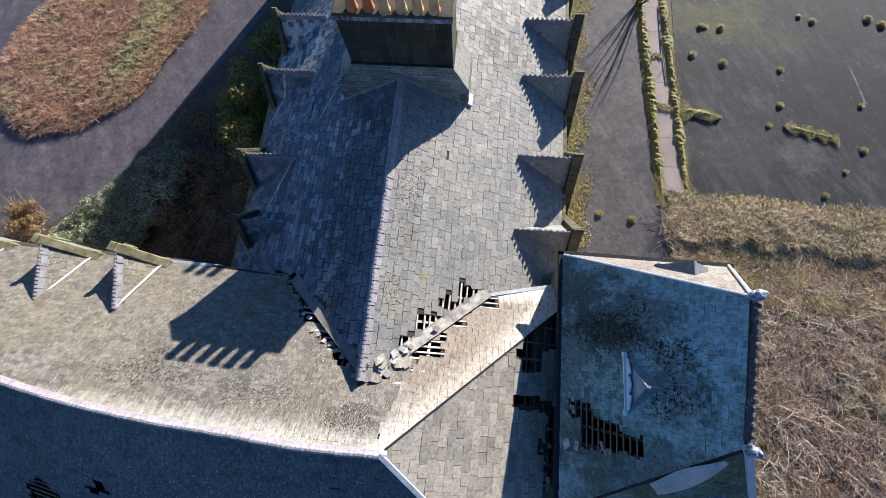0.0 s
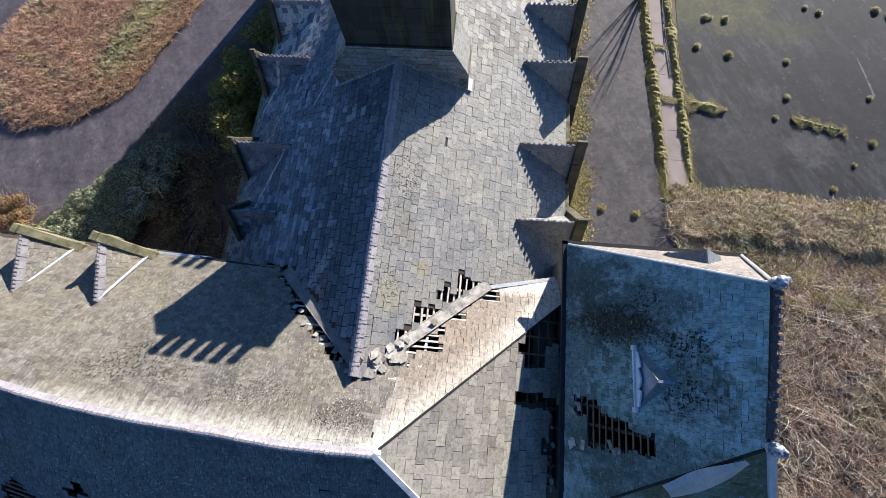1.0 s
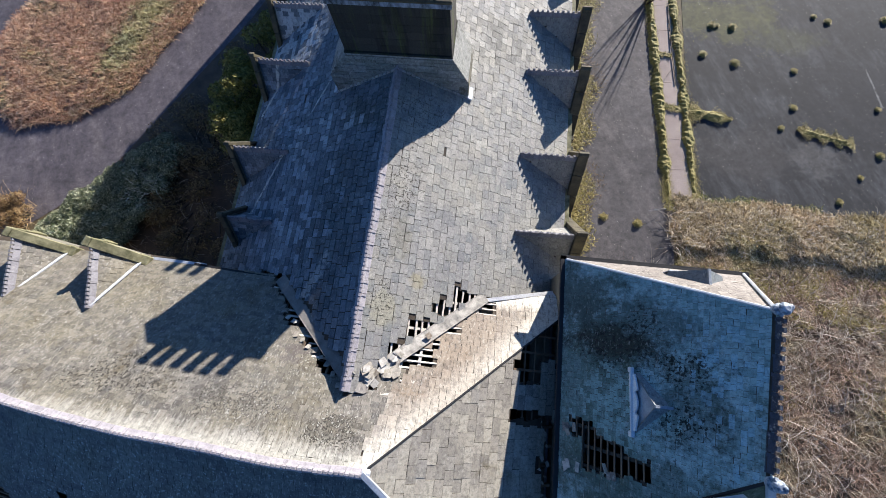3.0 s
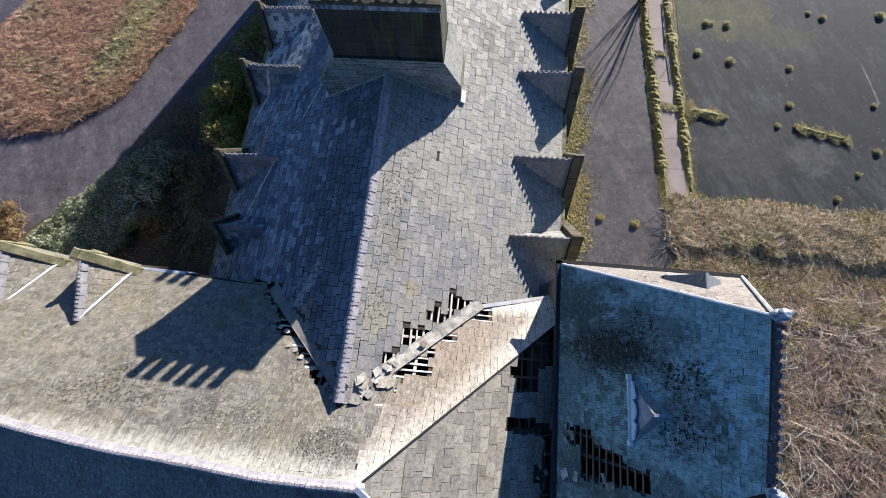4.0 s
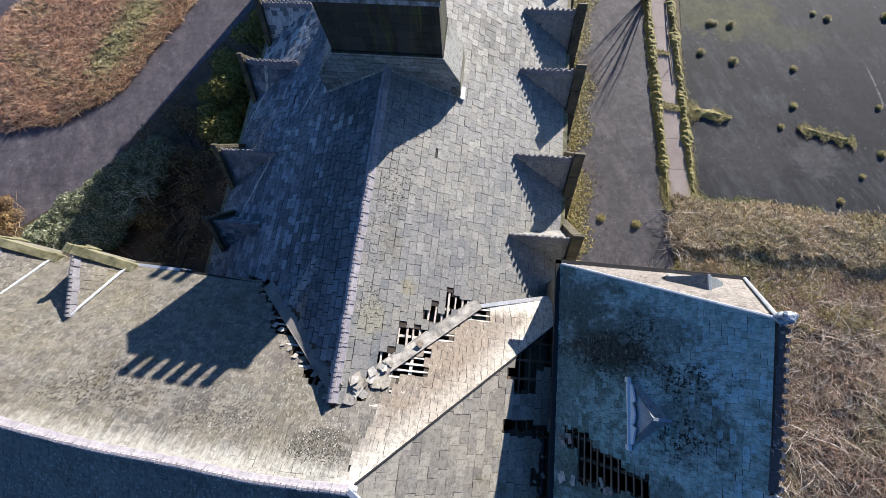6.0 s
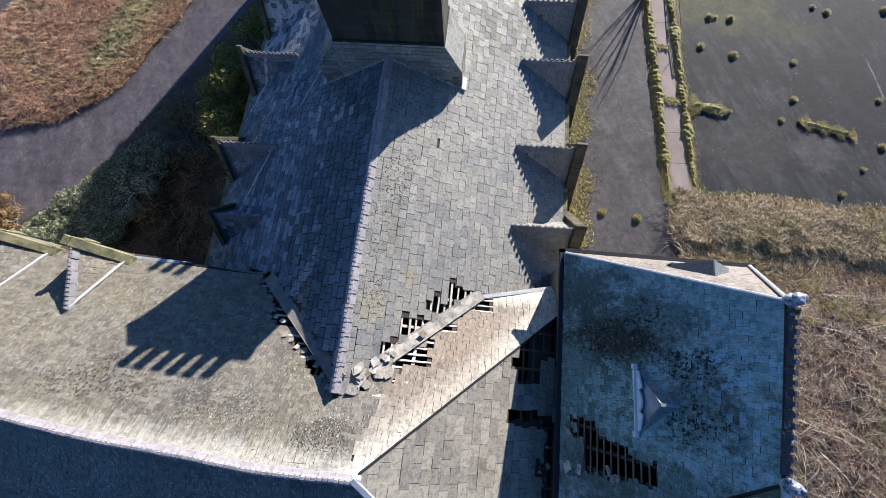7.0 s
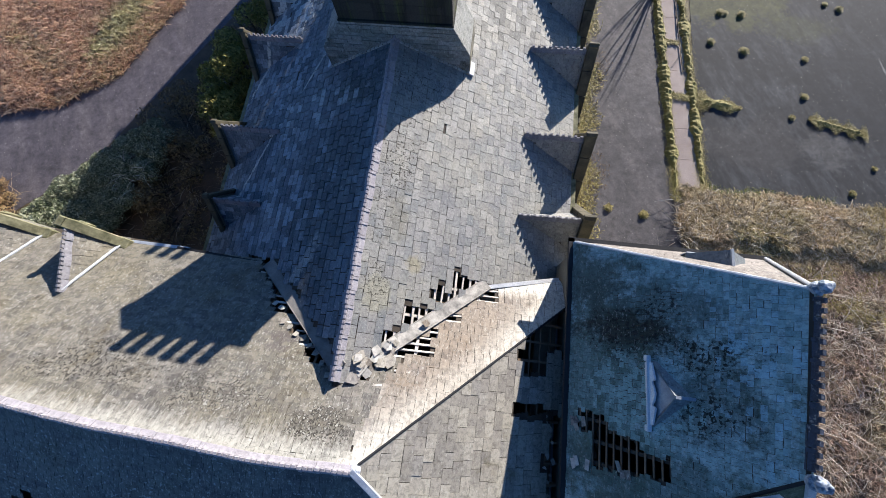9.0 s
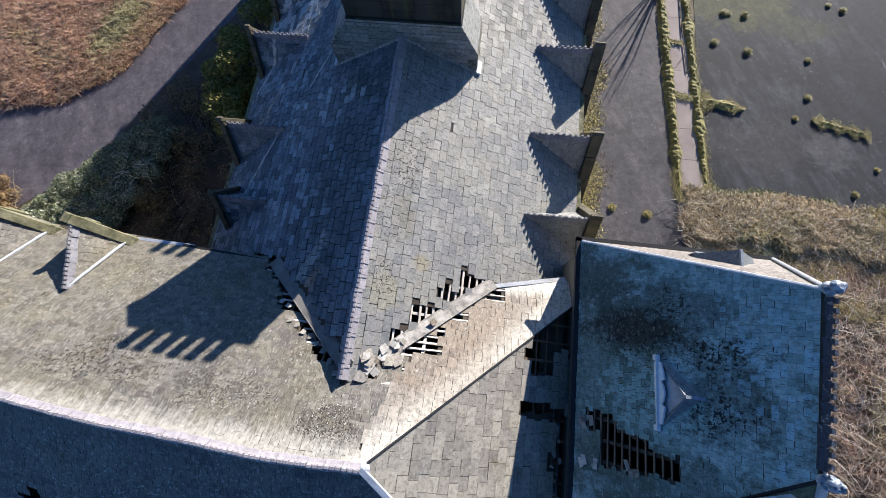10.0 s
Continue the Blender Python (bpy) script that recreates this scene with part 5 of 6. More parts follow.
def blade_mesh(base, length, lean, width, bend=0.5):
    """Ribbons, one for each base point: three cross bars and a tip, bent over."""
    n = len(base)
    ang = rs.uniform(0, math.tau, n)
    d = np.stack([np.cos(ang), np.sin(ang), np.zeros(n)], 1)
    side = np.stack([-np.sin(ang), np.cos(ang), np.zeros(n)], 1)
    V = np.zeros((n, 7, 3))
    for i, t in enumerate((0.0, 0.4, 0.75)):
        out = (lean * t + bend * t * t)[:, None] * length[:, None]
        up = (t * (1 - 0.45 * lean * t))[:, None] * length[:, None]
        c = base + d * out * 0.8 + np.array([0, 0, 1.0]) * up * 0.75
        w = width[:, None] * (1 - 0.5 * t)
        V[:, 2 * i], V[:, 2 * i + 1] = c - side * w, c + side * w
    V[:, 6] = base + d * ((lean + bend) * length * 0.8)[:, None] + np.array([0, 0, 1.0]) * ((1 - 0.6 * lean) * length * 0.72)[:, None]
    F = []
    for k in range(n):
        o = 7 * k
        F += [(o, o + 1, o + 3, o + 2), (o + 2, o + 3, o + 5, o + 4), (o + 4, o + 5, o + 6)]
    return V.reshape(-1, 3), F


def scatter(n, x0, x1, y0, y1, inside=lambda x, y: np.ones(len(x), bool), z=lambda x, y: np.zeros(len(x))):
    x, y = rs.uniform(x0, x1, n), rs.uniform(y0, y1, n)
    k = inside(x, y)
    x, y = x[k], y[k]
    return np.stack([x, y, z(x, y)], 1)


def grass(name, base, l0, l1, lean0, lean1, w, material, label, category):
    n = len(base)
    v, f = blade_mesh(base, rs.uniform(l0, l1, n), rs.uniform(lean0, lean1, n), rs.uniform(0.6, 1.4, n) * w)
    return stuff(name, v, f, material, label, category)


def clump(x, y, s):
    """Lumpy height field for grassy ground."""
    return 0.5 + 0.5 * (np.sin(x * 1.7 * s + np.sin(y * 2.3 * s)) * np.cos(y * 1.9 * s + 1.3 * np.sin(x * 1.1 * s)))


def mound(name, inside, box_, height, material, label, category, step=0.3):
    """A low uneven bank of earth."""
    x0, x1, y0, y1 = box_
    xs, ys = np.arange(x0, x1 + step, step), np.arange(y0, y1 + step, step)
    X, Y = np.meshgrid(xs, ys)
    Z = height(X, Y)
    V = np.stack([X, Y, Z], 2).reshape(-1, 3)
    nx, F = len(xs), []
    ok = inside(X, Y)
    for j in range(len(ys) - 1):
        for i in range(nx - 1):
            if ok[j, i] and ok[j + 1, i + 1] and ok[j, i + 1] and ok[j + 1, i]:
                a = j * nx + i
                F.append((a, a + 1, a + nx + 1, a + nx))
    used = sorted({i for q in F for i in q})
    at = {i: k for k, i in enumerate(used)}
    return stuff(name, V[used], [tuple(at[i] for i in q) for q in F], material, label, category, "structure")


# grass island in the drive
ISLAND = ((-14.6, 14.0), (-14.4, 11.5), (-15.1, 9.0), (-16.2, 6.4), (-17.05, 4.7), (-18.75, 3.25), (-20.6, 2.35), (-22.2, 2.1), (-23.6, 2.5), (-24.8, 3.4), (-25.7, 4.9), (-26.1, 6.8), (-25.6, 9.2), (-23.9, 12.4), (-22.0, 16.0), (-15.0, 17.0))


def island_edge(x, y):
    """How far inside the island's rim a place lies, in metres; negative outside."""
    far = np.full(np.shape(x), 99.0)
    inside = np.zeros(np.shape(x), bool)
    for (ax, ay), (bx, by) in zip(ISLAND, ISLAND[1:] + ISLAND[:1]):
        dx, dy = bx - ax, by - ay
        t = np.clip(((x - ax) * dx + (y - ay) * dy) / (dx * dx + dy * dy), 0, 1)
        far = np.minimum(far, np.hypot(x - ax - t * dx, y - ay - t * dy))
        cross = (ay > y) != (by > y)
        inside ^= cross & (x < ax + (y - ay) * dx / (dy if dy else 1e-9))
    return np.where(inside, far, -far)


def in_island(x, y):
    return island_edge(x, y) > 0.08 * np.sin(x * 2.3) + 0.06 * np.sin(y * 4.1 + x)


def island_z(x, y):
    e = np.clip(island_edge(x, y) / 4.0, 0, 1)
    return 0.02 + 0.22 * np.sqrt(e) + (0.10 * clump(x, y, 0.8) + 0.16 * clump(x * 1.1, y, 2.7)) * np.minimum(1, e * 5)


mound("island_bank", in_island, (-27, -14, 1.5, 16.5), island_z, M_SOIL, "earth of the grass island", "bank", 0.25)
green_zone = lambda x, y: np.exp(-((x + 17.6 - 0.28 * (y - 8)) / 1.15) ** 2) * np.clip((y - 4.0) / 2.5, 0, 1)
grass("island_grass", scatter(62000, -27, -14, 1.8, 16, lambda x, y: in_island(x, y) & (clump(x + 1, y, 0.5) + rs.uniform(-.35, .35, len(x)) < 0.8) & (green_zone(x, y) < rs.uniform(0.1, 0.8, len(x))), island_z), 0.16, 0.42, 0.8, 1.5, 0.014, M_RED, "long red-brown dead grass on the island", "grass")
grass("island_grass_pale", scatter(30000, -27, -14, 1.8, 16, lambda x, y: in_island(x, y) & ((clump(x + 1, y, 0.5) + rs.uniform(-.3, .3, len(x)) > 0.66) | (island_edge(x, y) < rs.uniform(0.3, 1.1, len(x))) & (x > -20) | (x > -17.6 + 0.28 * (y - 8)) & (rs.uniform(0, 1, len(x)) < 0.6)), island_z), 0.15, 0.38, 0.6, 1.3, 0.013, M_TAN, "straw-coloured grass at the island's rim", "grass")
grass("island_green", scatter(26000, -21, -14.5, 4, 15, lambda x, y: in_island(x, y) & (green_zone(x, y) > rs.uniform(0.25, 1.1, len(x))), island_z), 0.14, 0.32, 0.5, 1.1, 0.013, M_OLIVE, "olive-green tussocks on the island", "grass")

# bank of dead grass and scrub beyond the pavilion
def bank_z(x, y):
    foot = -1.32 - 0.06 * np.maximum(x - 15, 0) + 0.12 * np.sin(x * 1.9) + 0.08 * np.sin(x * 4.3)
    b = (0.08 + 0.09 * clump(x * 1.3, y * 1.3, 1.1) + 0.11 * clump(x * 3.1 + 2, y * 3.7, 1.0)) * np.clip((x - 11.45) / 0.5, 0, 1) * np.clip((y - foot) / 0.3, 0, 1) * np.clip((1.15 - y) / 1.0, 0, 1)
    s = 0.32 * np.clip((-2.4 - y) / 1.6, 0, 1) * np.clip((x - 8.9) / 0.6, 0, 1)
    return np.maximum(0.02, b + s * (0.45 + 0.5 * clump(x, y, 0.5) + 0.5 * clump(x + 3, y * 1.2, 1.9)))


def in_scrub(x, y):
    return ((x > 11.5 + 0.2 * np.sin(y * 3)) & (y < 1.05 + 0.12 * np.sin(x * 1.3) - 0.03 * (x - 12)) | (x > 8.9) & (y < -2.6 + 0.15 * np.sin(x * 2))) & (x < 27)


mound("scrub_bank", in_scrub, (8.7, 27, -15, 1.3), bank_z, M_SOIL, "rough earth bank under dead grass", "bank", 0.15)
grass("bank_grass", scatter(46000, 11.2, 26, -2.0, 1.2, in_scrub, bank_z), 0.12, 0.32, 0.6, 1.4, 0.015, M_BANKGRASS, "matted straw-coloured grass on the bank", "grass")
grass("bank_grass_green", scatter(46000, 9.0, 20, -4.4, -1.4, lambda x, y: in_scrub(x, y) & (clump(x, y, 1.4) + rs.uniform(-.3, .3, len(x)) > 0.22 + 0.05 * (x - 9)), bank_z), 0.08, 0.2, 0.4, 1.2, 0.017, M_MOSSTUFT, "mossy green grass below the bank", "grass")
grass("scrub_grass", scatter(52000, 8.8, 26, -15, -1.9, lambda x, y: in_scrub(x, y), bank_z), 0.12, 0.34, 0.5, 1.3, 0.010, M_BRAMBLE, "brown dead undergrowth", "grass")
grass("scrub_straw", scatter(16000, 8.8, 26, -15, -1.9, lambda x, y: in_scrub(x, y) & (clump(x, y, 0.6) + rs.uniform(-.4, .4, len(x)) > 0.6), bank_z), 0.12, 0.34, 0.5, 1.2, 0.007, M_TAN, "straw among the undergrowth", "grass")


def canes(name, base, l0, l1, rad, material, label, category, arch=1.0, seg=6, level=0.0):
    """Arching stems, three-sided and tapering."""
    n = len(base)
    V, F = [], []
    for k in range(n):
        L, a = rs.uniform(l0, l1), rs.uniform(0, math.tau)
        d, p = np.array([math.cos(a), math.sin(a), 0.0]), base[k].copy()
        el = rs.uniform(0.3, 1.2) * (1 - level)
        side = np.array([-d[1], d[0], 0.0])
        curl, r0 = rs.normal(0, 0.18), rad * rs.uniform(0.6, 1.4)
        o = len(V)
        for i in range(seg + 1):
            t = i / seg
            r = r0 * (1 - 0.75 * t)
            for q in range(3):
                b = q * math.tau / 3
                V.append(p + side * r * math.cos(b) + np.array([0, 0, 1.0]) * r * math.sin(b))
            w = d * math.cos(el) + side * curl * t
            p = p + (w + np.array([0, 0, math.sin(el)])) * L / seg
            p[2] = max(p[2], base[k][2] + 0.03)
            el -= arch * rs.uniform(0.15, 0.45)
        for i in range(seg):
            for q in range(3):
                F.append((o + 3 * i + q, o + 3 * i + (q + 1) % 3, o + 3 * i + 3 + (q + 1) % 3, o + 3 * i + 3 + q))
    return stuff(name, np.array(V), F, material, label, category)


grass("scrub_moss", scatter(26000, 8.8, 24, -12, -2.2, lambda x, y: in_scrub(x, y) & (clump(x + 1.5, y + 0.7, 0.62) + 0.4 * clump(x, y, 2.3) + rs.uniform(-.2, .2, len(x)) > 1.0), bank_z), 0.06, 0.2, 0.4, 1.2, 0.011, M_SCRUBMOSS, "mossy green growth among the brambles", "moss")
canes("bramble_canes", scatter(7000, 8.9, 26, -15, -2.2, in_scrub, bank_z), 0.4, 1.4, 0.0065, M_BRAMBLE, "tangled brown bramble canes", "brambles")
canes("dead_stems", scatter(3800, 8.9, 26, -15, -2.4, lambda x, y: in_scrub(x, y) & (clump(x, y, 0.35) + rs.uniform(-.3, .3, len(x)) > 0.4), bank_z), 0.5, 1.5, 0.009, M_PALESTEM, "pale dead stems lying over brambles", "brambles", 0.7)
canes("bank_stems", scatter(2600, 11.5, 25, -1.6, 0.9, in_scrub, bank_z), 0.3, 0.8, 0.007, M_PALESTEM, "pale dead stems on the bank", "brambles")


def leaf_cloud(centres, radii, per, size, flat=0.4, shell=0.55):
    """Small folded leaves through lumps of a crown."""
    V, F = [], []
    for (cx, cy, cz), r in zip(centres, radii):
        n = per
        d = rs.normal(size=(n, 3))
        d /= np.linalg.norm(d, axis=1)[:, None]
        d[:, 2] = np.abs(d[:, 2]) * 0.9 - 0.15
        p = np.array([cx, cy, cz]) + d * (r * (shell + (1 - shell) * rs.uniform(0, 1, n)[:, None])) * np.array([1, 1, 0.85])
        nrm = d * 0.8 + rs.normal(0, flat, (n, 3))
        nrm /= np.linalg.norm(nrm, axis=1)[:, None]
        t = np.cross(nrm, rs.normal(size=(n, 3)))
        t /= np.linalg.norm(t, axis=1)[:, None]
        b = np.cross(nrm, t)
        s = size * rs.uniform(0.6, 1.3, n)[:, None]
        for k in range(n):
            o = len(V)
            V += [p[k] - t[k] * s[k], p[k] + b[k] * s[k] * 0.4 + nrm[k] * s[k] * 0.15, p[k] + t[k] * s[k], p[k] - b[k] * s[k] * 0.4 + nrm[k] * s[k] * 0.15]
            F += [(o, o + 1, o + 2), (o, o + 2, o + 3)]
    return np.array(V), F


def bush(name, spots, per, size, material, label, stem=M_BARK):
    """A shrub: stems from the ground and a crown of leaves in lumps."""
    cs, rr = [(s[0], s[1], s[2]) for s in spots], [s[3] for s in spots]
    root = thing(name, label, "shrub")
    v, f = leaf_cloud(cs, rr, per, size)
    me = bpy.data.meshes.new("crown")
    me.from_pydata(v.tolist(), [], f)
    place("crown", me, material, root)
    bm = bmesh.new()
    mx, my = sum(c[0] for c in cs) / len(cs), sum(c[1] for c in cs) / len(cs)
    for c in cs:
        foot = Vector((mx + (c[0] - mx) * 0.6, my + (c[1] - my) * 0.6, 0))
        top = Vector(c)
        pts = [foot, foot.lerp(top, 0.5) + Vector((0.05, -0.06, 0.1)), top]
        for a, b, r in ((pts[0], pts[1], 0.05), (pts[1], pts[2], 0.035)):
            bar(bm, a, b, r, r, (1, 0.1, 0.05))
    tagged(part("woody_base", bm, stem, root), kind="stuff")
    return root


def lumps(n, x0, x1, y0, y1, z0, z1, r0, r1, test=lambda x, y: True):
    out = []
    while len(out) < n:
        x, y = rs.uniform(x0, x1), rs.uniform(y0, y1)
        if test(x, y):
            out.append((x, y, rs.uniform(z0, z1), rs.uniform(r0, r1)))
    return out


# evergreen shrubbery in the angle of the drive and the wing
edge = lambda x, y: x > -17.95 + 0.80 * (y + 3.3) and x < -12.6 + 0.3 * y
bush("evergreen_shrub", lumps(90, -18.6, -15.4, -4.7, 0.0, 0.55, 0.85, 0.38, 0.55, edge), 760, 0.05, M_LAUREL, "broad dense evergreen shrub beside the drive")
bush("evergreen_shrub", lumps(80, -16.0, -12.4, -4.6, 1.9, 0.55, 0.85, 0.4, 0.6, edge), 640, 0.052, M_LAUREL, "broad dense evergreen shrub beside the drive")
bush("low_shrub", lumps(52, -14.0, -7.0, -4.6, 4.0, 0.15, 0.6, 0.5, 0.9), 240, 0.07, M_DARKLEAF, "dull brown low shrub in the shade of the range")
bush("low_shrub", lumps(16, -11.5, -7.5, 3.0, 9.0, 0.15, 0.5, 0.5, 0.9), 240, 0.07, M_DARKLEAF, "dull brown low shrub in the shade of the range")
bush("tall_shrub", lumps(26, -8.3, -6.4, 0.1, 2.0, 1.6, 4.6, 0.45, 0.75), 420, 0.075, M_IVY, "tall yellow-green shrub against the range wall")
bush("tall_shrub", lumps(24, -8.3, -6.4, 1.9, 3.7, 1.6, 4.8, 0.45, 0.7), 420, 0.075, M_IVY, "tall yellow-green shrub against the range wall")
bush("tall_shrub", lumps(12, -7.8, -6.4, 4.6, 6.2, 1.2, 4.4, 0.4, 0.65), 320, 0.075, M_IVY, "tall yellow-green shrub against the range wall")
bush("wall_shrub", lumps(7, -7.0, -6.2, -3.3, -2.3, 1.6, 3.9, 0.3, 0.55), 260, 0.065, M_IVY, "yellow-green shrub in the corner of the walls")
bush("russet_shrub", lumps(22, -21.0, -19.4, -3.5, -1.9, 0.3, 0.8, 0.3, 0.5), 230, 0.045, M_ORANGE, "russet twiggy shrub at the end of the drive")
bush("green_shrub", lumps(7, -24.4, -23.0, -3.6, -2.4, 0.3, 0.8, 0.3, 0.5), 220, 0.07, M_IVY, "small bright green shrub by the drive")
bush("dark_shrub", lumps(16, 20.6, 23.0, -7.0, -4.2, 0.3, 0.9, 0.4, 0.7), 260, 0.07, M_DARKLEAF, "dark tangled shrub in the scrub")
canes("shrub_twigs", scatter(110, -21.4, -19.6, -4.0, -2.2), 0.7, 1.5, 0.010, M_TAN, "bare straw-coloured twigs of a shrub", "twigs", 0.25)
canes("bare_branches", scatter(26, -13.6, -12.0, -2.0, -0.5, z=lambda x, y: np.full(len(x), 1.4)), 0.4, 0.9, 0.011, M_WHITEBARK, "bare whitish branches above the shrubs", "twigs", 0.5)
canes("bed_twigs", scatter(900, -15.5, -6.0, -4.8, 8.5, lambda x, y: x > -14.9 + 0.6 * y), 0.5, 1.1, 0.009, M_BRAMBLE, "brown twigs in the shaded bed", "twigs", 0.6)
grass("drive_edge_grass", scatter(9000, -17.5, -9.5, -0.5, 13, lambda x, y: np.abs(x + 15.4 - 0.57 * (y - 0.2) - 0.6 + 0.3 * np.sin(y * 2)) < 0.45 * rs.uniform(0.2, 1.3, len(x))), 0.1, 0.3, 0.4, 1.1, 0.008, M_ORANGE, "russet weeds at the drive's edge", "grass")

# weeds along the wall, mossy path edges, tufts on the tarmac
grass("wall_weeds", scatter(32000, 5.6, 8.4, -3.2, 14, lambda x, y: x < 7.1 + 0.5 * np.sin(y * 1.7) * np.sin(y * 0.6) + rs.uniform(0, 0.7, len(x))), 0.06, 0.22, 0.4, 1.2, 0.013, M_MOSSTUFT, "moss and weeds along the wall foot", "grass")
grass("wall_weeds_brown", scatter(16000, 6.4, 9.2, -3.2, 14, lambda x, y: x < 7.4 + 0.6 * np.sin(y * 1.1) + rs.uniform(-0.4, 0.5, len(x))), 0.04, 0.13, 0.6, 1.4, 0.011, M_LITTERLEAF, "brown litter and weeds along the tarmac", "grass")
bush("wall_weed_shrub", lumps(9, 5.9, 7.0, 5.0, 9.0, 0.1, 0.3, 0.25, 0.45), 220, 0.05, M_IVY, "low green weeds along the wall foot")
px = lambda y: 11.30 - 0.055 * y
ML = lambda n: (lambda y: np.stack([px(y) + rs.normal(0, 0.13, len(y)), y, np.full(len(y), 0.03)], 1))(rs.uniform(0.4, 14, n))
MR = lambda n: (lambda y: np.stack([px(y) + 1.17 + rs.normal(0, 0.14, len(y)), y, np.full(len(y), 0.03)], 1))(rs.uniform(0.8, 14, n))
for name, pts, name_side in (("path_edge_moss", ML(20000), 0), ("path_edge_moss", MR(20000), 1)):
    pts[:, 2] += 0.07 * clump(pts[:, 0] * 2, pts[:, 1] * 2, 1.3) * np.exp(-((pts[:, 0] - px(pts[:, 1]) - (0 if name_side < 1 else 1.17)) / 0.1) ** 2)
    grass(name, pts, 0.03, 0.09, 0.4, 1.1, 0.006, M_MOSSTUFT, "raised line of moss and grass along the path", "moss")
spur = rs.uniform(0, 1, 6500)
grass("moss_spur", np.stack([12.3 + spur * 2.0, 5.75 - spur * 0.35 + rs.normal(0, 0.17, 6500) * (1.6 - spur) * (0.6 + 0.5 * np.sin(spur * 11)), rs.uniform(0.02, 0.11, 6500)], 1), 0.04, 0.11, 0.4, 1.1, 0.006, M_MOSSTUFT, "mossy spur growing over the court", "moss")
spur = rs.uniform(0, 1, 900)
grass("moss_spur", np.stack([11.0 + spur * 1.3, 5.9 - spur * 0.2 + rs.normal(0, 0.1, 900), np.full(900, 0.06)], 1), 0.06, 0.16, 0.3, 1.2, 0.012, M_MOSSTUFT, "mossy tuft across the path", "moss")
spur = rs.uniform(0, 1, 500)
grass("moss_spur", np.stack([10.8 + spur * 0.8, 9.0 - spur * 0.1 + rs.normal(0, 0.05, 500), np.full(500, 0.06)], 1), 0.06, 0.16, 0.3, 1.2, 0.012, M_MOSSTUFT, "mossy tuft across the path", "moss")
strip = rs.uniform(0, 1, 5000)
grass("moss_line", np.stack([17.35 + strip * 2.4, 5.1 - strip * 0.62 + rs.normal(0, 0.09, 5000) * (0.4 + np.sin(strip * 11) ** 2) * 1.6, rs.uniform(0.02, 0.08, 5000)], 1), 0.04, 0.10, 0.4, 1.1, 0.006, M_MOSSTUFT, "line of moss in a crack of the court", "moss")
TUFTS = ((14.74, 8.71, .17), (14.78, 10.95, .16), (13.76, 11.01, .16), (14.0, 11.0, .1), (13.2, 9.16, .15), (17.27, 6.3, .13), (17.52, 8.43, .12), (19.51, 11.59, .14), (18.86, 11.86, .1),
         (21.11, 6.49, .1), (20.83, 4.0, .14), (19.81, 2.8, .08), (16.6, 5.13, .1), (9.83, -0.36, .16), (8.3, -0.19, .14), (22.3, 11.82, .18), (22.94, 11.48, .18), (18.72, 1.5, .12))
for x, y, r in TUFTS:
    n = int(1100 * r / 0.15)
    d = rs.normal(0, r * 0.5, (n, 2))
    b = np.stack([x + d[:, 0], y + d[:, 1], np.full(n, 0.015)], 1)
    h = 0.55 * r * np.exp(-(d ** 2).sum(1) / (r * r))
    b[:, 2] += h
    v, f = blade_mesh(b, rs.uniform(0.03, 0.08, n), rs.uniform(0.5, 1.3, n), rs.uniform(0.004, 0.008, n))
    stuff("moss_tuft", v, f, M_MOSSTUFT, "mossy grass tuft on the tarmac", "tuft", "")["group"] = "tufts on the tarmac"
grass("court_moss", scatter(2600, 12.6, 18, 9.2, 13, lambda x, y: clump(x, y, 0.7) > 0.72), 0.02, 0.05, 0.5, 1.2, 0.012, M_GREENTUFT, "thin green moss on the court", "moss")
grass("court_edge", scatter(15000, 12.4, 18, 0.6, 1.9, lambda x, y: y < 1.25 - 0.05 * (x - 12.4) + 0.2 * np.sin(x * 2.2) * np.exp(-(x - 12.4) / 4) + rs.uniform(-.15, .25, len(x))), 0.03, 0.1, 0.4, 1.2, 0.011, M_GREENTUFT, "green moss where court meets bank", "moss")


# low cushions of moss under the tufts and along the path's edges
def moss_bed(name, line, half, tall, label, step=0.06):
    """A lumpy strip of moss along a line of plan points."""
    V, F, n = [], [], 5
    pts = [Vector(p) for p in line]
    run = []
    for a, b in zip(pts, pts[1:]):
        m = max(1, int((b - a).length / step))
        run += [a.lerp(b, i / m) for i in range(m)]
    run.append(pts[-1])
    for i, p in enumerate(run):
        d = (run[min(i + 1, len(run) - 1)] - run[max(i - 1, 0)]).normalized()
        s_ = Vector((-d.y, d.x))
        w = half * (1.0 + 0.9 * noise.noise(Vector((p.x * 1.3, p.y * 1.3, 0))) + 0.3 * noise.noise(Vector((p.x * 9, p.y * 9, 1))))
        e = min(1.0, 4.0 * min(i, len(run) - 1 - i) / len(run) + 0.25)
        for j in range(n):
            t = j / (n - 1) * 2 - 1
            q = p + s_ * t * w * e
            V.append((q.x, q.y, 0.012 + tall * e * (1 - t * t) * (0.9 + 0.55 * noise.noise(Vector((q.x * 6, q.y * 6, 2))))))
    for i in range(len(run) - 1):
        for j in range(n - 1):
            a = i * n + j
            F.append((a, a + 1, a + n + 1, a + n))
    return stuff(name, V, F, M_MOSS, label, "moss", "stuff")


moss_bed("moss_cushion", [(px(y), y) for y in (0.4, 3, 6, 9, 14)], 0.24, 0.19, "mossy edge along the concrete path")
moss_bed("moss_cushion", [(px(y) + 1.17, y) for y in (0.8, 3, 6, 9, 14)], 0.25, 0.19, "mossy edge along the concrete path")
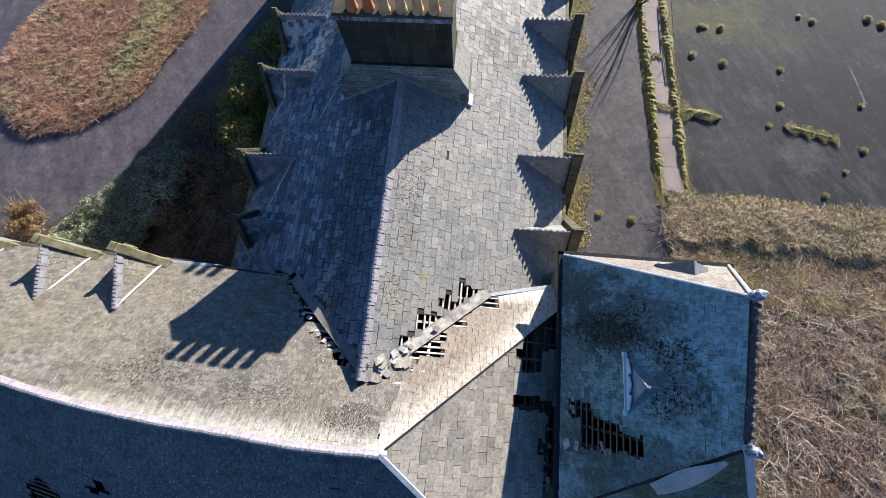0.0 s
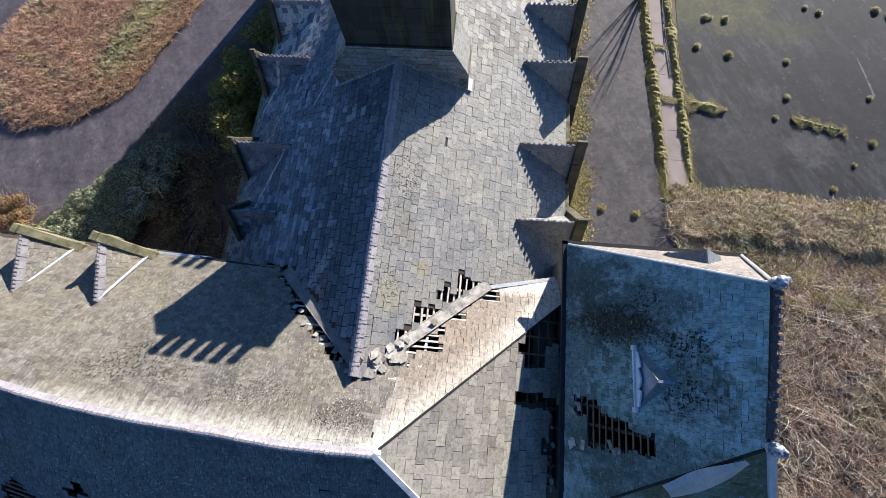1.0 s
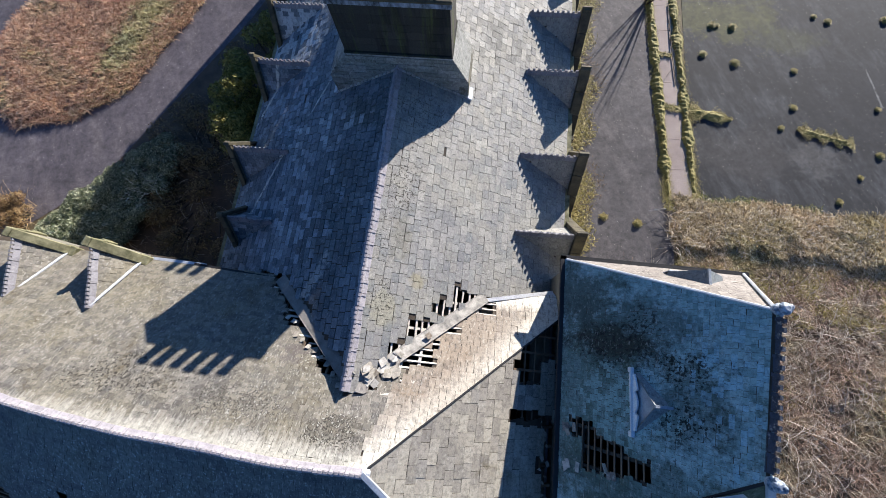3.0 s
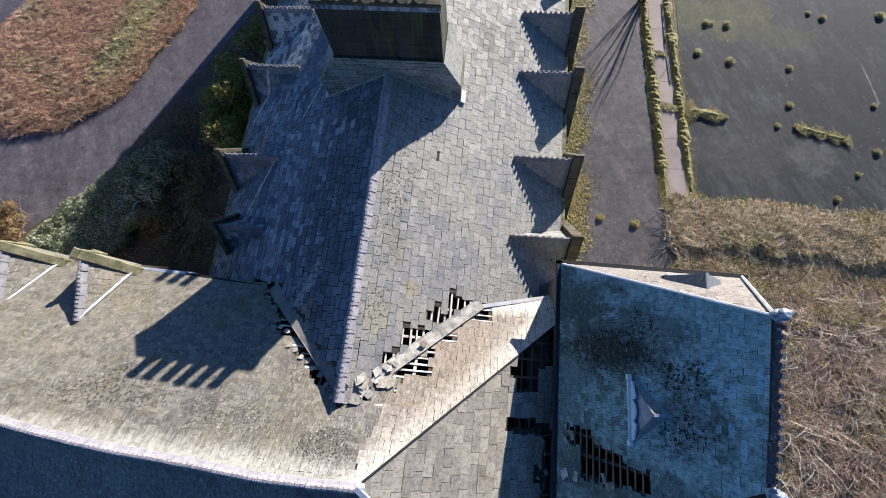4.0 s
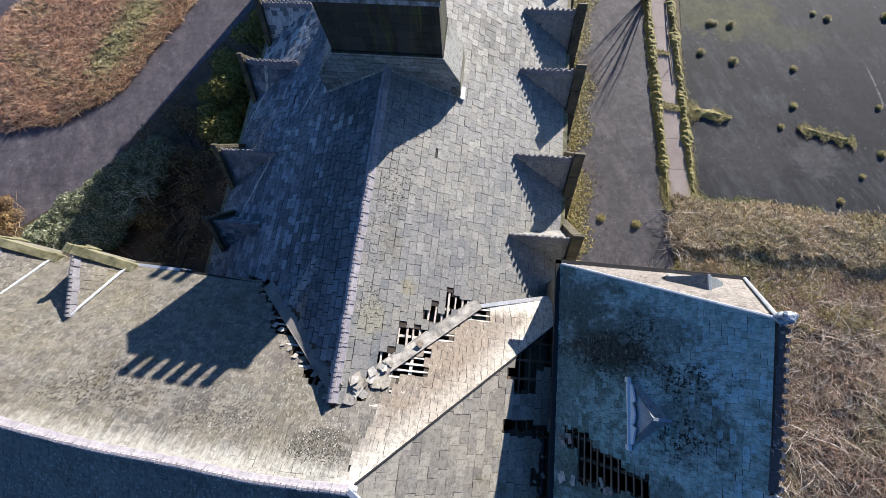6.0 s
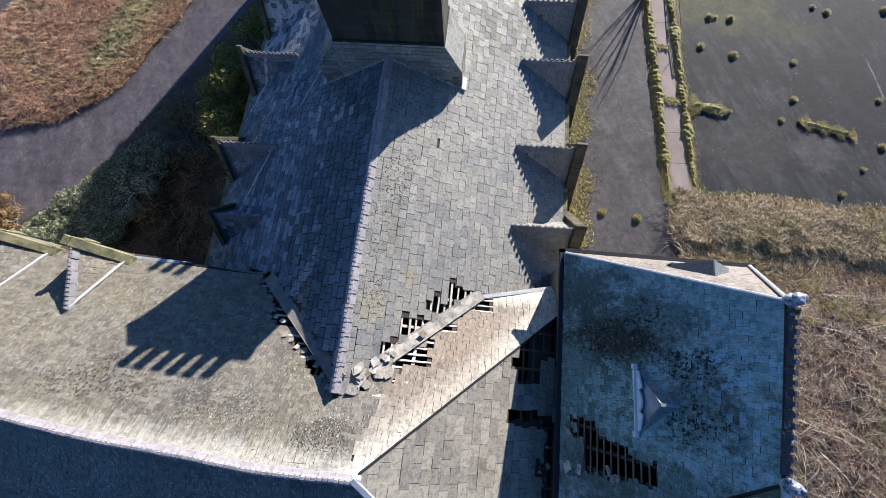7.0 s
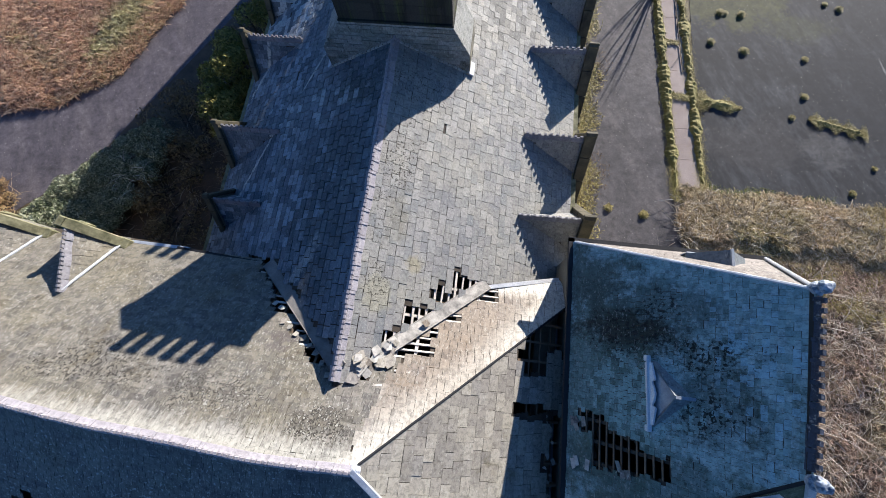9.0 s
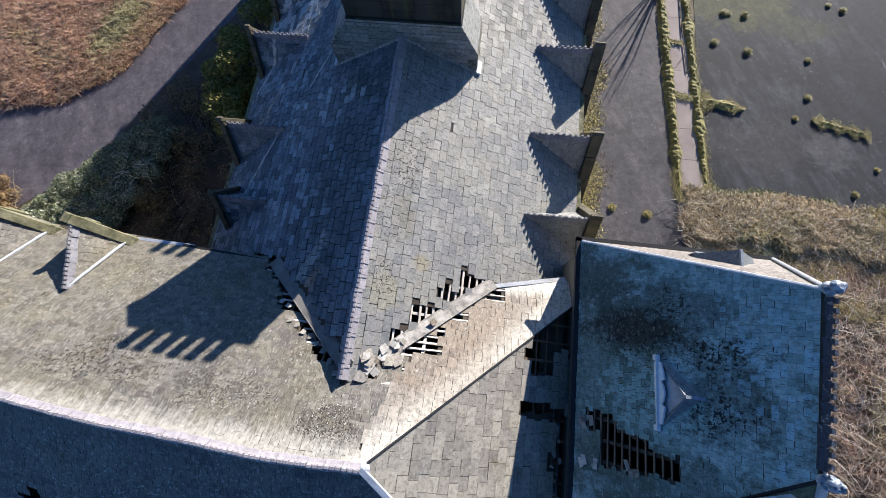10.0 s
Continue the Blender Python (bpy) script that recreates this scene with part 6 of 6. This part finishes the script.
moss_bed("moss_cushion", [(12.2, 5.75), (13.2, 5.6), (14.35, 5.38)], 0.22, 0.16, "mossy spur growing over the court")
moss_bed("moss_cushion", [(11.0, 5.95), (12.3, 5.7)], 0.13, 0.10, "mossy tuft across the path")
moss_bed("moss_cushion", [(17.3, 5.12), (18.4, 4.82), (19.8, 4.46)], 0.12, 0.12, "line of moss in a crack of the court")
for x, y, r in TUFTS:
    moss_bed("moss_cushion", [(x - r * 0.9, y), (x, y + r * 0.1), (x + r * 0.9, y)], r * 0.75, r * 0.8, "mossy mound on the tarmac", 0.03)


# ---- bare tree beside the path ----
def bare_tree(x, y, seed):
    r = random.Random(seed)
    root = thing("bare_tree", "leafless many-stemmed young tree beside the path", "tree")
    bm = bmesh.new()

    def limb(p, d, L, rad, depth):
        steps = 5
        for i in range(steps):
            q = p + d * L / steps
            bar(bm, p, q, rad * 2, rad * 2, (0.31, 0.2, 0.11) if abs(d.z) > 0.5 else (0, 0, 1))
            p, rad = q, rad * 0.84
            d = (d + Vector((r.gauss(0, 0.07), r.gauss(0, 0.07), r.gauss(0.02, 0.04)))).normalized()
            if depth and i > 0 and r.random() < 0.85:
                limb(p, (d + Vector((r.gauss(0, 0.5), r.gauss(0, 0.5), r.uniform(-0.1, 0.3)))).normalized(), L * r.uniform(0.35, 0.6), rad * 0.6, depth - 1)
    for k in range(9):
        a = k * math.tau / 9 + r.uniform(-0.4, 0.4)
        limb(Vector((x + 0.08 * math.cos(a), y + 0.08 * math.sin(a), 0)), Vector((r.uniform(0.2, 1.0) * math.cos(a), r.uniform(0.2, 1.0) * math.sin(a), 1)).normalized(), r.uniform(1.5, 2.3), 0.024, 1)
    part("stems", bm, M_BARK, root)


bare_tree(10.5, 12.3, 3)
# long dead branch lying across the path
bm = bmesh.new()
pts = [Vector(p) for p in ((11.55, 12.2, 0.1), (11.62, 9.6, 0.12), (11.75, 7.2, 0.1), (12.2, 7.9, 0.16))]
for a, b in zip(pts, pts[1:]):
    bar(bm, a, b, 0.03, 0.03)
for a, b in (((11.62, 9.6, 0.12), (12.0, 10.5, 0.2)), ((11.6, 8.9, 0.12), (12.1, 9.7, 0.2)), ((11.68, 8.2, 0.12), (11.3, 7.6, 0.14))):
    bar(bm, a, b, 0.018, 0.018)
tagged(part("fallen_branch", bm, M_BARK), "thin dead branch lying along the path", "branch")
canes("bare_shrub_stems", scatter(90, 11.1, 11.9, -1.5, 0.5), 0.5, 1.1, 0.012, M_PALESTEM, "bare tangled shrub stems at the end of the path", "twigs", 0.45)
# stone pier and pale gravel at the end of the wing
bm = bmesh.new()
prism(bm, [(-22.4, -4.6, 0), (-21.5, -4.6, 0), (-21.5, -3.7, 0), (-22.4, -3.7, 0)], (0, 0, 0.9))
bmesh.ops.bevel(bm, geom=bm.edges[:], offset=0.04, segments=1, affect="EDGES")
tagged(part("stone_pier", bm, M_STONE), "low grey stone pier beside the drive", "pier")
bm = bmesh.new()
prism(bm, [(-40, -5.7, 0), (-18.2, -5.7, 0), (-18.6, -4.2, 0), (-40, -4.2, 0)], (0, 0, 0.02))
tagged(part("gravel_walk", bm, M_GRAVEL), "pinkish gravel walk along the wing", "path", kind="structure")
